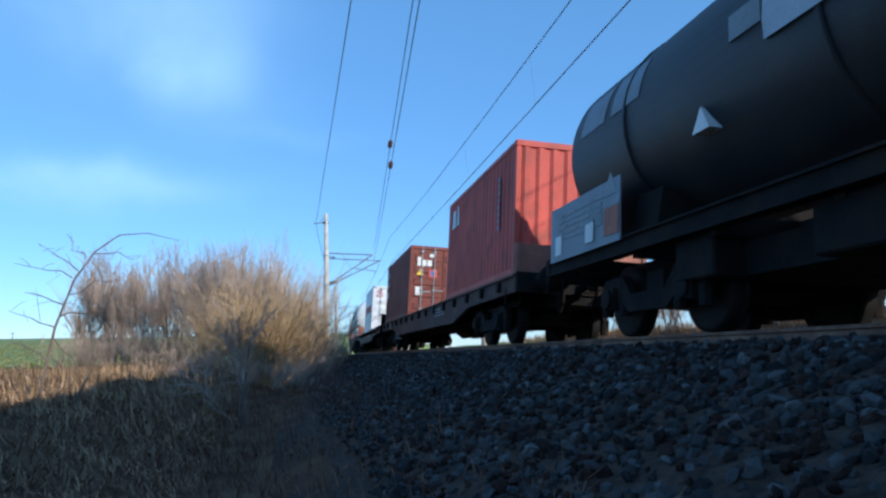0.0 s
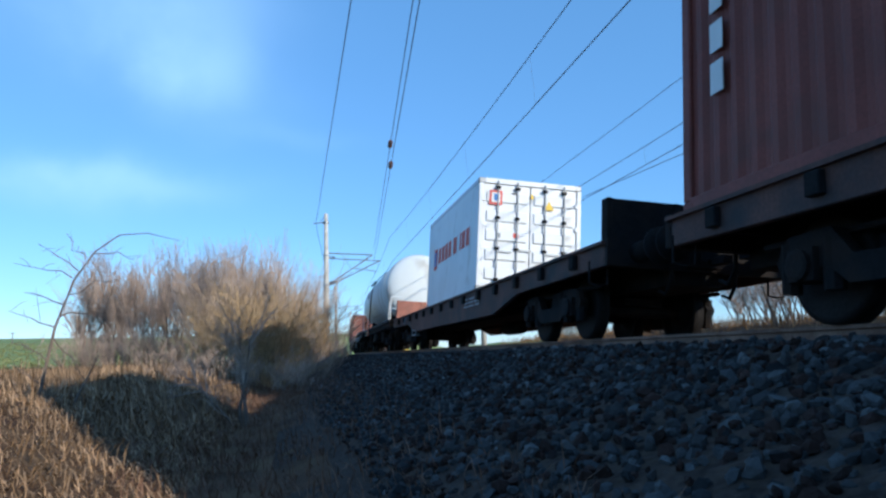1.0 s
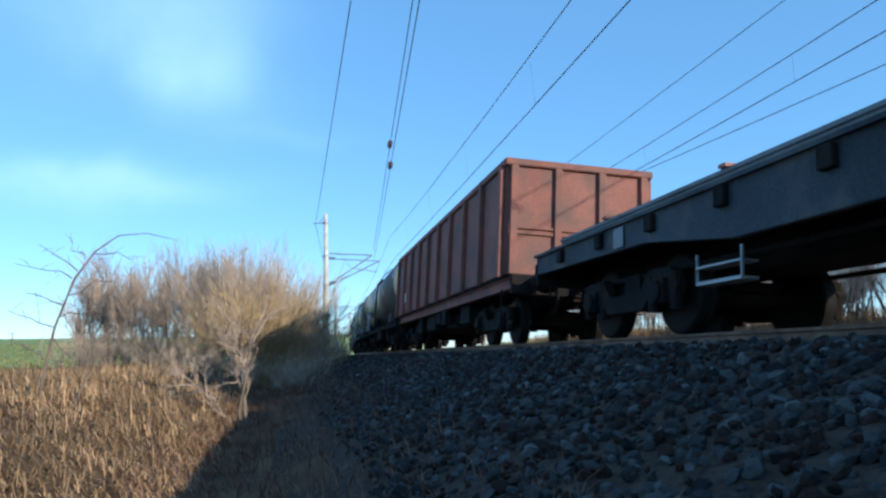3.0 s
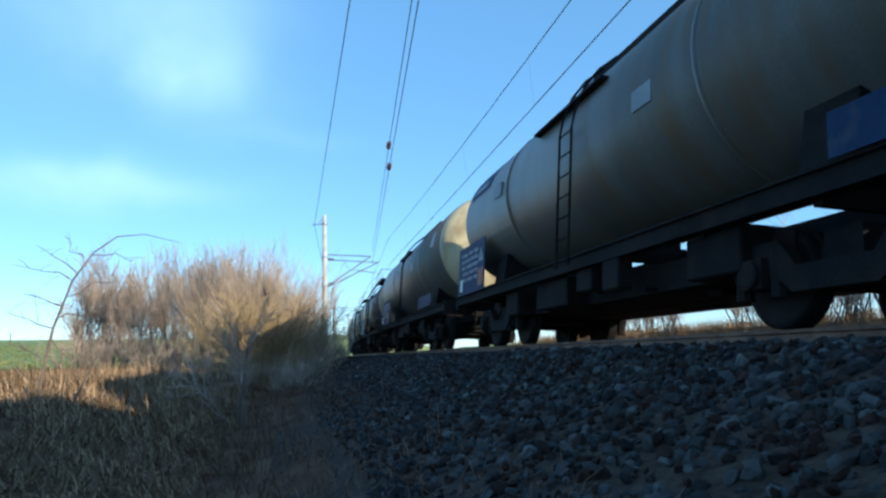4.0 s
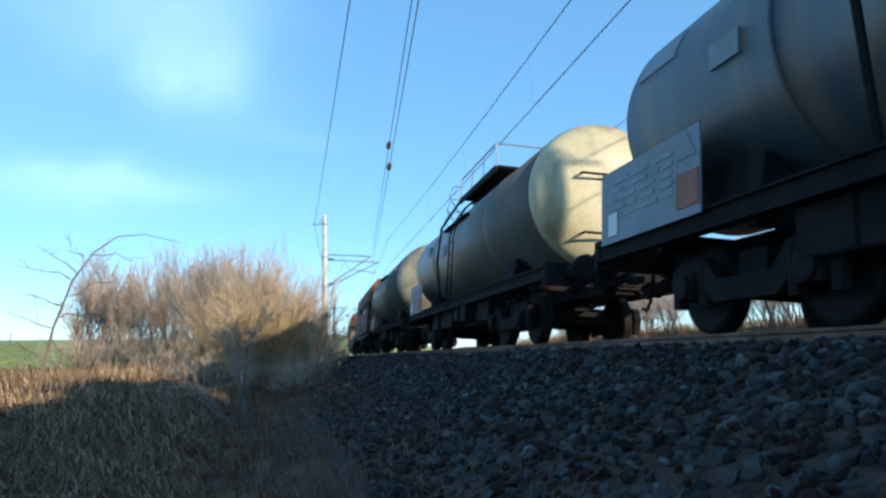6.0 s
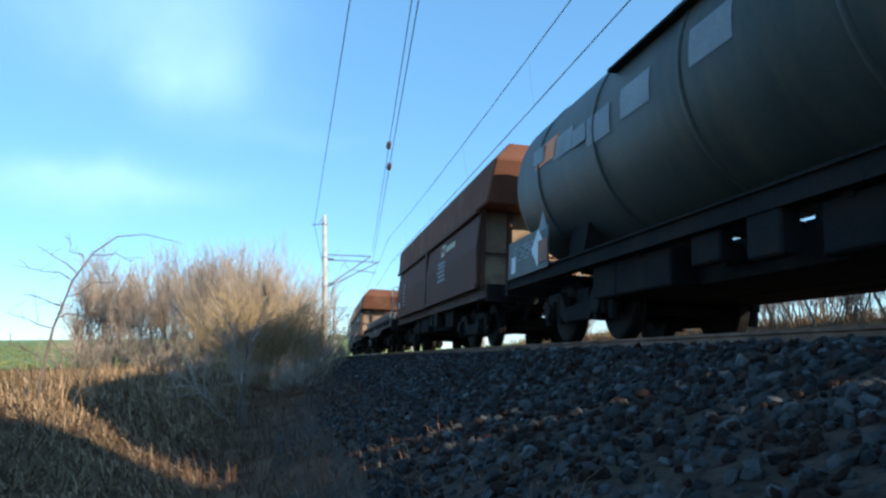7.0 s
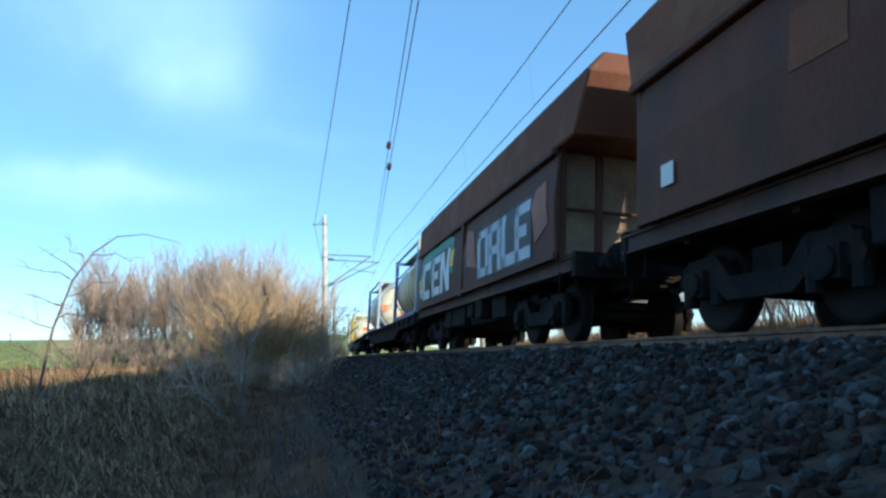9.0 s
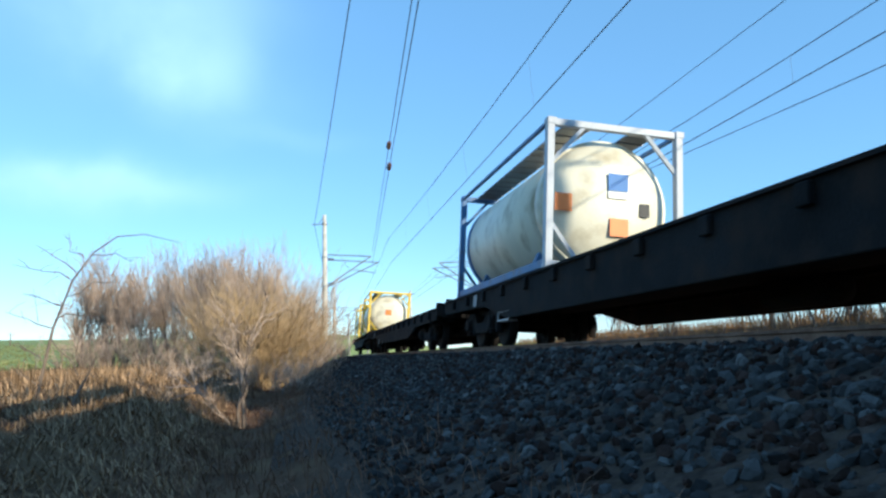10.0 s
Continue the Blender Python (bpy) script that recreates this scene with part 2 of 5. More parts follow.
# ---- mesh building ----
class Shape:
    """Collects boxes, rods, lathes and prisms into one mesh."""

    def __init__(self):
        self.v, self.f = [], []

    def add(self, v, f):
        o = len(self.v)
        self.v += [tuple(p) for p in v]
        self.f += [tuple(i + o for i in q) for q in f]
        return self

    def box(self, x0, x1, y0, y1, z0, z1):
        v = [(x, y, z) for z in (z0, z1) for y in (y0, y1) for x in (x0, x1)]
        return self.add(v, [(0, 2, 3, 1), (4, 5, 7, 6), (0, 1, 5, 4), (2, 6, 7, 3), (0, 4, 6, 2), (1, 3, 7, 5)])

    def rod(self, a, b, r, r2=None, n=6, cap=True):
        a, b = Vector(a), Vector(b)
        r2 = r if r2 is None else r2
        d = (b - a).normalized()
        s = d.orthogonal().normalized()
        t = d.cross(s)
        v = []
        for c, q in ((a, r), (b, r2)):
            v += [c + (s * math.cos(k * math.tau / n) + t * math.sin(k * math.tau / n)) * q for k in range(n)]
        f = [(k, (k + 1) % n, n + (k + 1) % n, n + k) for k in range(n)]
        if cap:
            f += [tuple(range(n - 1, -1, -1)), tuple(range(n, 2 * n))]
        return self.add(v, f)

    def tube(self, pts, r, n=5):
        """One unbroken round tube through the points; r may be a list."""
        v, f = [], []
        rs = r if isinstance(r, list) else [r] * len(pts)
        pts = [Vector(p) for p in pts]
        for i, p in enumerate(pts):
            d = (pts[min(i + 1, len(pts) - 1)] - pts[max(i - 1, 0)]).normalized()
            s = d.cross(Vector((0.31, 0.2, 0.93))).normalized()
            t = d.cross(s)
            v += [p + (s * math.cos(k * math.tau / n) + t * math.sin(k * math.tau / n)) * rs[i] for k in range(n)]
        for i in range(len(pts) - 1):
            f += [(i * n + k, i * n + (k + 1) % n, (i + 1) * n + (k + 1) % n, (i + 1) * n + k) for k in range(n)]
        return self.add(v, f)

    def path(self, pts, r, n=6):
        return self.tube(pts, r, n)

    def lathe(self, profile, axis="y", at=(0, 0, 0), n=32):
        """profile: (along, radius) pairs."""
        v, f = [], []
        for s, r in profile:
            for k in range(n):
                a = k * math.tau / n
                c, q = r * math.cos(a), r * math.sin(a)
                p = {"y": (c, s, q), "x": (s, c, q), "z": (c, q, s)}[axis]
                v.append((p[0] + at[0], p[1] + at[1], p[2] + at[2]))
        for i in range(len(profile) - 1):
            for k in range(n):
                j = (k + 1) % n
                f.append((i * n + k, i * n + j, (i + 1) * n + j, (i + 1) * n + k))
        f += [tuple(range(n)), tuple(range((len(profile) - 1) * n, len(profile) * n))]
        return self.add(v, f)

    def prism(self, poly, axis, a, b):
        """poly: outline in the two other axes, in order; pushed from a to b along axis."""
        n = len(poly)
        put = {"x": lambda s, p: (s, p[0], p[1]), "y": lambda s, p: (p[0], s, p[1]), "z": lambda s, p: (p[0], p[1], s)}[axis]
        v = [put(a, p) for p in poly] + [put(b, p) for p in poly]
        f = [tuple(range(n)), tuple(range(2 * n - 1, n - 1, -1))] + [(k, n + k, n + (k + 1) % n, (k + 1) % n) for k in range(n)]
        return self.add(v, f)

    def mesh(self, name, material, smooth=False):
        m = bpy.data.meshes.new(name)
        m.from_pydata(self.v, [], self.f)
        b = bmesh.new()
        b.from_mesh(m)
        bmesh.ops.recalc_face_normals(b, faces=b.faces)
        b.to_mesh(m)
        b.free()
        m.materials.append(material)
        if smooth:
            m.polygons.foreach_set("use_smooth", [len(p.vertices) < 5 for p in m.polygons])
        return m


def fast_mesh(name, verts, faces, material):
    m = bpy.data.meshes.new(name)
    m.from_pydata(verts, [], faces)
    m.materials.append(material)
    return m


def soften(m, w):
    """Rounds a mesh's sharp edges, once."""
    b = bmesh.new()
    b.from_mesh(m)
    sharp = [e for e in b.edges if len(e.link_faces) == 2 and e.calc_face_angle(0) > 0.87]
    bmesh.ops.bevel(b, geom=sharp, offset=w, segments=1, affect="EDGES", clamp_overlap=True)
    b.to_mesh(m)
    b.free()


def part(name, shape, material, parent, label="", smooth=False, bevel=0.0, at=None):
    m = shape if isinstance(shape, bpy.types.Mesh) else shape.mesh(name, material, smooth)
    if bevel and not m.users:
        soften(m, bevel)
    ob = new(name, m)
    ob.parent = parent
    if at:
        ob.location = at
    if label:
        tagged(ob, label)
    return ob


def thing(name, label, category, group="", kind=""):
    return tagged(new(name), label, category, group, kind)


# ---- the line: centre, bend and cant ----
XC, ZR, CANT, BEND, BEND_AT = 5.07, 0.06, 4.35, 0.00056, 11.5


def off(y):
    q = max(0.0, min(y, 230.0) - BEND_AT)
    return BEND * q * q + (max(0.0, y - 230.0) * 2 * BEND * (230.0 - BEND_AT))


def track_pose(y, x=XC, z=ZR, cant=CANT):
    return pose(x + off(y), y, z, 0, cant, -math.degrees(math.atan(2 * BEND * max(0, y - BEND_AT))))


SPEED = 25.4
RIDES = []


def ride(ob, s, ahead=0.0, span=12.0):
    """ob's origin is ahead metres along the vehicle whose middle stands at s at the start."""
    RIDES.append((ob, s, ahead, span))


def vehicle_pose(y, span):
    a, b = y - span / 2, y + span / 2
    turn = -math.degrees(math.atan2(off(b) - off(a), span))
    return pose(XC + (off(a) + off(b)) / 2, y, ZR, 0, CANT, turn)


def motions():
    for ob, s, ahead, span in RIDES:
        rows = []
        for i in range(21):
            t = i * 0.5
            rows.append((t, vehicle_pose(s - SPEED * t, span) @ pose(0, ahead, 0)))
        walk(ob, rows)


# ---- ground ----
def smooth(a, b, x):
    q = min(1.0, max(0.0, (x - a) / (b - a)))
    return q * q * (3 - 2 * q)


PROFILE = [(-400, -0.5), (-14, -0.5), (-6, -0.42), (-4.2, -0.36), (-3.2, -0.42), (-2.2, -0.72), (-1.3, -1.1), (-0.8, -1.2), (-0.3, -1.16),
           (0.6, -0.9), (1.9, -0.44), (2.9, -0.09), (3.1, -0.06), (12.2, -0.75), (13.6, -1.3), (14.4, -1.1), (15.8, 0.15), (18.0, 0.68), (22.0, 0.85), (400, 1.1)]


def ground_z(x, y, rough=True):
    u = x - off(y)
    z = np.interp(u, [p[0] for p in PROFILE], [p[1] for p in PROFILE])
    r = math.hypot(x, y)
    z += smooth(-9, -45, u) * 0.036 * max(0, min(r, 520) - 48)
    if rough and (u < 0.3 or u > 13):
        z += 0.16 * noise.noise((x * 0.5, y * 0.35, 3.1)) + 0.07 * noise.noise((x * 1.7, y * 1.3, 7.7))
    return z


def build_ground():
    us = list(np.concatenate([[-2500, -1200, -600, -300, -180, -120, -80, -55, -40, -30, -22, -17], np.arange(-14, 3.3, 0.28),
                              [5, 8, 12.2, 12.9], np.arange(13.6, 20, 0.6), [22, 26, 32, 45, 80, 200, 600, 2500]]))
    ys = list(np.concatenate([[-2500, -900, -320, -120, -60, -30, -15, -8, -4], np.arange(-2, 30, 0.35), np.arange(30, 80, 1.2),
                              np.arange(80, 240, 8), [260, 320, 420, 560, 800, 1300, 2500]]))
    v = []
    for y in ys:
        for u in us:
            x = u + off(y)
            v.append((x, y, ground_z(x, y) - (0.05 if 0.3 < u < 13 else 0)))
    w = len(us)
    f = [(j * w + i, j * w + i + 1, (j + 1) * w + i + 1, (j + 1) * w + i) for j in range(len(ys) - 1) for i in range(w - 1)]
    m = mat("ground_soil", (0.095, 0.055, 0.032), 0.95, var=0.35, scale=0.7, bump=0.8, bscale=14, dirt=(0.15, 0.095, 0.05), amount=0.5, spec=0.1)
    n, l = m.node_tree.nodes, m.node_tree.links
    b = n["Principled BSDF"]
    prev = b.inputs["Base Color"].links[0].from_socket
    g = n.new("ShaderNodeNewGeometry")
    length = n.new("ShaderNodeVectorMath")
    length.operation = "LENGTH"
    l.new(g.outputs["Position"], length.inputs[0])
    mr = n.new("ShaderNodeMapRange")
    mr.inputs["From Min"].default_value, mr.inputs["From Max"].default_value = 52, 56
    l.new(length.outputs["Value"], mr.inputs["Value"])
    gn = n.new("ShaderNodeTexNoise")
    gn.inputs["Scale"].default_value = 0.05
    gr = n.new("ShaderNodeValToRGB")
    gr.color_ramp.elements[0].color, gr.color_ramp.elements[1].color = (0.22, 0.27, 0.08, 1), (0.3, 0.34, 0.14, 1)
    l.new(gn.outputs["Fac"], gr.inputs["Fac"])
    mx = n.new("ShaderNodeMixRGB")
    l.new(mr.outputs["Result"], mx.inputs["Fac"])
    l.new(prev, mx.inputs["Color1"])
    l.new(gr.outputs["Color"], mx.inputs["Color2"])
    l.new(mx.outputs["Color"], b.inputs["Base Color"])
    ob = new("ground", fast_mesh("ground", v, f, m))
    ob.data.polygons.foreach_set("use_smooth", [True] * len(f))
    tagged(ob, "dry grassy bank and ditch with a green field beyond", "ground", kind="structure")


build_ground()


# ---- track ----
def build_track():
    cross = [(-0.2, -1.14), (0.6, -0.86), (1.9, -0.40), (2.9, -0.05), (3.1, -0.02), (4.2, -0.06), (6.0, -0.2), (7.3, -0.28), (9.0, -0.35), (11.0, -0.45), (12.3, -0.6), (13.6, -1.25)]
    ys = list(np.concatenate([np.arange(-270, -10, 10), np.arange(-10, 40, 1.0), np.arange(40, 240, 4)]))
    v = [(u + off(y), y, z) for y in ys for u, z in cross]
    w = len(cross)
    f = [(j * w + i, j * w + i + 1, (j + 1) * w + i + 1, (j + 1) * w + i) for j in range(len(ys) - 1) for i in range(w - 1)]
    ob = new("ballast", fast_mesh("ballast", v, f, M["gravel"]))
    tagged(ob, "grey crushed-stone ballast shoulder below the rails", "ballast", kind="structure")
    for which, xc, zr, cant in (("near", XC, ZR, CANT), ("far", XC + 4.6, ZR - 0.3, CANT)):
        track = thing("track", "steel rails on concrete sleepers in ballast", "track", "tracks", "structure")
        prof = [(-0.07, -0.17), (0.07, -0.17), (0.07, -0.155), (0.012, -0.13), (0.012, -0.04), (0.036, -0.03), (0.036, 0.0), (-0.036, 0.0), (-0.036, -0.03), (-0.012, -0.04), (-0.012, -0.13), (-0.07, -0.155)]
        rys = list(np.concatenate([np.arange(-270, 0, 30), np.arange(0, 240, 5)]))
        for side in (-0.753, 0.753):
            rv, rf = [], []
            for y in rys:
                m = track_pose(y, xc, zr, cant)
                rv += [tuple(m @ Vector((side + a, 0, b))) for a, b in prof]
            k = len(prof)
            for j in range(len(rys) - 1):
                rf += [(j * k + i, j * k + (i + 1) % k, (j + 1) * k + (i + 1) % k, (j + 1) * k + i) for i in range(k)]
            part("rail", fast_mesh("rail", rv, rf, M["rail"]), None, track)
        sm = Shape().prism([(-0.13, -0.40), (0.13, -0.40), (0.1, -0.19), (-0.1, -0.19)], "x", -1.25, 1.25).mesh("sleeper", M["sleeper"])
        for i in range(120):
            y = -6 + i * 0.62
            s = part("sleeper", sm, None, track)
            s.matrix_basis = track_pose(y, xc, zr, cant)


build_track()


# ---- stones ----
def jitter_ico(sub, seed):
    b = bmesh.new()
    bmesh.ops.create_icosphere(b, subdivisions=sub, radius=1)
    r = random.Random(seed)
    planes = [(Vector((r.gauss(0, 1), r.gauss(0, 1), r.gauss(0, 1))).normalized(), r.uniform(0.42, 0.8)) for _ in range(8)]
    for q in b.verts:
        for nrm, d in planes:
            h = q.co.dot(nrm) - d
            if h > 0:
                q.co -= nrm * h
    v = np.array([q.co[:] for q in b.verts])
    f = np.array([[q.index for q in p.verts] for p in b.faces])
    b.free()
    return v, f


def scatter(bases, places, rng):
    """places: (x, y, z, size) rows. Returns verts and faces of one joined mesh."""
    vs, fs, o = [], [], 0
    for x, y, z, s in places:
        v, f = bases[rng.integers(len(bases))]
        e = Euler(rng.uniform(0, 6.3, 3)).to_matrix()
        sc = s * rng.uniform(0.65, 1.45, 3)
        vs.append((v * sc) @ np.array(e) + (x, y, z))
        fs.append(f + o)
        o += len(v)
    return np.concatenate(vs), np.concatenate(fs)


def ballast_z(u):
    return float(np.interp(u, [-0.2, 0.6, 1.9, 2.9, 3.1, 4.2, 6.0], [-1.14, -0.86, -0.40, -0.05, -0.02, -0.06, -0.2]))


def build_stones():
    rng = np.random.default_rng(4)
    fine, coarse = [jitter_ico(2, i) for i in range(8)], [jitter_ico(1, i) for i in range(8)]
    near, mid = [], []
    while len(near) < 9500:
        u, y = 0.5 + 3.8 * rng.random() ** 0.8, rng.uniform(0.4, 9.5)
        if math.hypot(u, y) > 1.0:
            near.append((u + off(y), y, ballast_z(u) + rng.uniform(-0.015, 0.025), 0.022 + 0.034 * rng.random() ** 1.8))
    singles, near = near[:300], near[300:]
    while len(mid) < 12000:
        u, y = 0.4 + 3.9 * rng.random() ** 0.8, 9.5 + 45 * rng.random() ** 1.7
        mid.append((u + off(y), y, ballast_z(u) + rng.uniform(-0.01, 0.02), rng.uniform(0.024, 0.046)))
    ballast = bpy.data.objects["ballast"]
    meshes = [fast_mesh("stone", v * rng.uniform(0.6, 1.4, 3) * 0.046, f.tolist(), M["stone"]) for v, f in fine]
    for x, y, z, s in singles:
        ob = part("stone", meshes[rng.integers(8)], None, ballast)
        ob.location, ob.rotation_euler = (x, y, z), rng.uniform(0, 6.3, 3)
    for pl, bs in ((near, coarse), (mid, coarse)):
        v, f = scatter(bs, pl, rng)
        tagged(part("loose_stones", fast_mesh("loose_stones", v.tolist(), f.tolist(), M["stone"]), None, ballast), kind="stuff")


# ---- overhead line ----
def mast(x, y, side, height=9.0, base=-0.6):
    """side: +1 carries its arm to the right, -1 to the left."""
    th = thing("catenary_mast", "tall pale concrete catenary mast beside the track", "mast", "catenary masts")
    th.location = (x, y, base)
    p = Shape().lathe([(0, 0.2), (height * 0.5, 0.16), (height, 0.115)], "z", n=12)
    part("pole", p, M["concrete"], th, smooth=True)
    part("foundation", Shape().box(-0.35, 0.35, -0.35, 0.35, -0.4, 0.25), M["concrete"], th, bevel=0.03)
    z0 = -base + ZR
    s = side
    arm = Shape()
    arm.rod((s * 0.1, 0, z0 + 5.95), (s * 2.75, 0, z0 + 5.85), 0.035)
    arm.rod((s * 0.1, 0.1, z0 + 5.65), (s * 3.2, 0.1, z0 + 5.5), 0.03)
    arm.rod((s * 0.12, 0, z0 + 4.05), (s * 2.75, 0, z0 + 5.85), 0.04)
    arm.rod((s * 0.12, 0.1, z0 + 4.0), (s * 3.2, 0.1, z0 + 5.5), 0.035)
    arm.rod((s * 1.6, 0, z0 + 5.05), (s * 3.0, 0, z0 + 4.85), 0.025)
    arm.rod((s * 0.9, 0, z0 + 5.9), (s * 1.5, 0, z0 + 5.0), 0.012)
    part("cantilever", arm, M["galv"], th)
    for zz, yy in ((4.02, 0), (5.7, 0.05)):
        ins = Shape()
        for k in range(5):
            ins.lathe([(0.2 + 0.07 * k, 0.05), (0.22 + 0.07 * k, 0.075), (0.25 + 0.07 * k, 0.05)], "x", (0 if s > 0 else -0.8, yy, z0 + zz + (0.2 if zz < 5 else 0)), 8)
        part("insulator", ins, M["porcelain"], th)
    br = Shape().rod((0, 0, z0 + 7.8), (-s * 0.75, 0, z0 + 7.75), 0.03).rod((0, 0, z0 + 8.3), (-s * 0.35, 0, z0 + 7.8), 0.02)
    part("bracket", br, M["galv"], th)
    for zz in (4.05, 5.8, 7.8):
        part("clamp", Shape().lathe([(z0 + zz - 0.05, 0.185), (z0 + zz + 0.05, 0.18)], "z", n=12), M["galv"], th)
    return th


def sag(a, b, depth, n=14):
    a, b = Vector(a), Vector(b)
    return [a.lerp(b, k / n) - Vector((0, 0, depth * 4 * (k / n) * (1 - k / n))) for k in range(n + 1)]


def wire(pts, r, label="thin dark overhead wire"):
    return tagged(new("overhead_wire", Shape().tube(pts, r, 5).mesh("overhead_wire", M["wire"])), label, "wire", "overhead wires")


NEAR_MASTS = [(1.9, -52), (1.75, -6), (2.02, 42), (5.4, 88), (11.2, 138), (20.0, 186)]
FAR_MASTS = [(12.9, -48), (12.9, -1), (12.35, 45), (15.6, 92), (21.4, 140)]
# supports of the wires: x, y
NEAR_CONTACT = [(5.2, -52), (4.98, -6), (6.0, 42), (8.7, 88), (14.5, 138), (23.3, 186)]
NEAR_CARRIER = [(5.2, -52), (4.95, -6), (5.85, 42), (8.6, 88), (14.4, 138), (23.2, 186)]
FAR_CONTACT = [(10.0, -48), (10.05, -1), (10.7, 45), (13.2, 92), (18.9, 140)]
FEEDER_FAR = [(12.1, -48), (11.6, -1), (12.75, 45), (16.2, 92), (22.0, 140)]


def build_overhead():
    for x, y in NEAR_MASTS:
        mast(x, y, 1)
    for x, y in FAR_MASTS:
        mast(x, y, -1, 9.3, -0.9)
    for low, high, z0, z1, dip in ((NEAR_CONTACT, NEAR_CARRIER, 5.56, 7.0, 0.35), (FAR_CONTACT, FAR_CONTACT, 5.4, 6.2, 0.3)):
        for i in range(len(low) - 1):
            contact = sag((*low[i], z0), (*low[i + 1], z0), 0.06)
            carrier = sag((*high[i], z1), (*high[i + 1], z1), dip)
            wire(contact, 0.012)
            wire(carrier, 0.011)
            for k in (2, 4, 6, 8, 10, 12):
                tagged(new("dropper", Shape().rod(contact[k], carrier[k], 0.0025, n=4).mesh("dropper", M["wire"])), "thin vertical dropper wire between contact and carrier wire", "wire", "droppers")
    for (xa, ya), (xb, yb) in zip(NEAR_MASTS, NEAR_MASTS[1:]):
        wire(sag((xa - 0.6, ya, ZR + 7.75), (xb - 0.6, yb, ZR + 7.75), 0.15), 0.013, "single feeder wire on mast brackets")
    for (xa, ya), (xb, yb) in zip(FEEDER_FAR, FEEDER_FAR[1:]):
        wire(sag((xa, ya, 8.5), (xb, yb, 8.5), 0.1), 0.012, "single feeder wire on mast brackets")
    wire(sag((13.0, -1, 5.6), (10.38, 23.5, 5.44), 0.05), 0.011, "anchored overhead wire of the second track")
    # wires that leave the overlap for their anchor, with insulators
    for za, zb in ((7.35, 6.2), (6.65, 5.5)):
        a, b = Vector((0.7, -6, za)), Vector((4.85, 42, zb))
        wire(sag(a, b, 0.05), 0.011, "anchored overhead wire with an insulator")
        p = a.lerp(b, 0.58)
        d = (b - a).normalized()
        tagged(new("wire_insulator", Shape().rod(p - d * 0.3, p + d * 0.3, 0.05, n=8).rod(p - d * 0.2, p - d * 0.1, 0.08, n=8).rod(p + d * 0.1, p + d * 0.2, 0.08, n=8).mesh("wire_insulator", M["porcelain"])), "small dark rod insulator in an overhead wire", "insulator", "wire insulators")


build_overhead()


# ---- rolling stock: shared parts ----
CACHE = {}


def cached(key, build):
    if key not in CACHE:
        CACHE[key] = build()
    return CACHE[key]


def wheel_mesh():
    return Shape().lathe([(-0.065, 0.09), (-0.065, 0.4), (-0.06, 0.46), (0.05, 0.45), (0.07, 0.455), (0.075, 0.485), (0.1, 0.485), (0.105, 0.4), (0.06, 0.36), (0.05, 0.16), (0.12, 0.12), (0.12, 0.09)], "x", n=28).mesh("wheel", M["wheel"], True)


def side_frame_mesh():
    out = [(-1.25, 0.52), (-1.1, 0.72), (-0.62, 0.74), (-0.4, 0.5), (0.4, 0.5), (0.62, 0.74), (1.1, 0.72), (1.25, 0.52), (1.2, 0.42), (0.66, 0.44), (0.45, 0.28), (-0.45, 0.28), (-0.66, 0.44), (-1.2, 0.42)]
    s = Shape().prism(out, "x", -0.06, 0.06)
    for y in (-0.9, 0.9):
        s.box(-0.09, 0.12, y - 0.15, y + 0.15, 0.33, 0.6)
        s.lathe([(0.12, 0.13), (0.16, 0.13), (0.17, 0.1)], "x", (0, y, 0.46), 12)
        for d in (-0.24, 0.24):
            s.lathe([(0.2, 0.08), (0.62, 0.08)], "z", (0, y + d, 0.05), 8)
    return s.mesh("side_frame", M["grime"])


def bogie(parent, y):
    b = part("bogie", cached("bolster", lambda: Shape().box(-0.95, 0.95, -0.2, 0.2, 0.45, 0.75).box(-0.3, 0.3, -1.1, 1.1, 0.52, 0.62).lathe([(0.7, 0.25), (0.85, 0.25)], "z", n=12).mesh("bogie", M["grime"])), None, parent, at=(0, y, 0))
    for s in (-1, 1):
        q = part("side_frame", cached("side_frame", side_frame_mesh), None, b, at=(s * 1.0, 0, 0))
        if s < 0:
            q.rotation_euler = (0, 0, math.pi)
    for d in (-0.9, 0.9):
        part("axle", cached("axle", lambda: Shape().rod((-0.9, 0, 0), (0.9, 0, 0), 0.08, n=10).mesh("axle", M["grime"])), None, b, at=(0, d, 0.46))
        for s in (-1, 1):
            q = part("wheel", cached("wheel", wheel_mesh), None, b, at=(s * 0.76, d, 0.46))
            if s > 0:
                q.rotation_euler = (0, 0, math.pi)
        for s in (-1, 1):
            part("brake_block", cached("brake_block", lambda: Shape().box(-0.05, 0.05, -0.04, 0.04, -0.16, 0.16).mesh("brake_block", M["grime"])), None, b, at=(s * 0.76, d * 0.42, 0.5))
    return b


def buffer_mesh():
    s = Shape().lathe([(0, 0.13), (0.3, 0.13), (0.31, 0.085), (0.56, 0.085), (0.565, 0.225), (0.6, 0.225), (0.62, 0.12)], "y", n=18)
    return s.mesh("buffer", M["grime"], True)


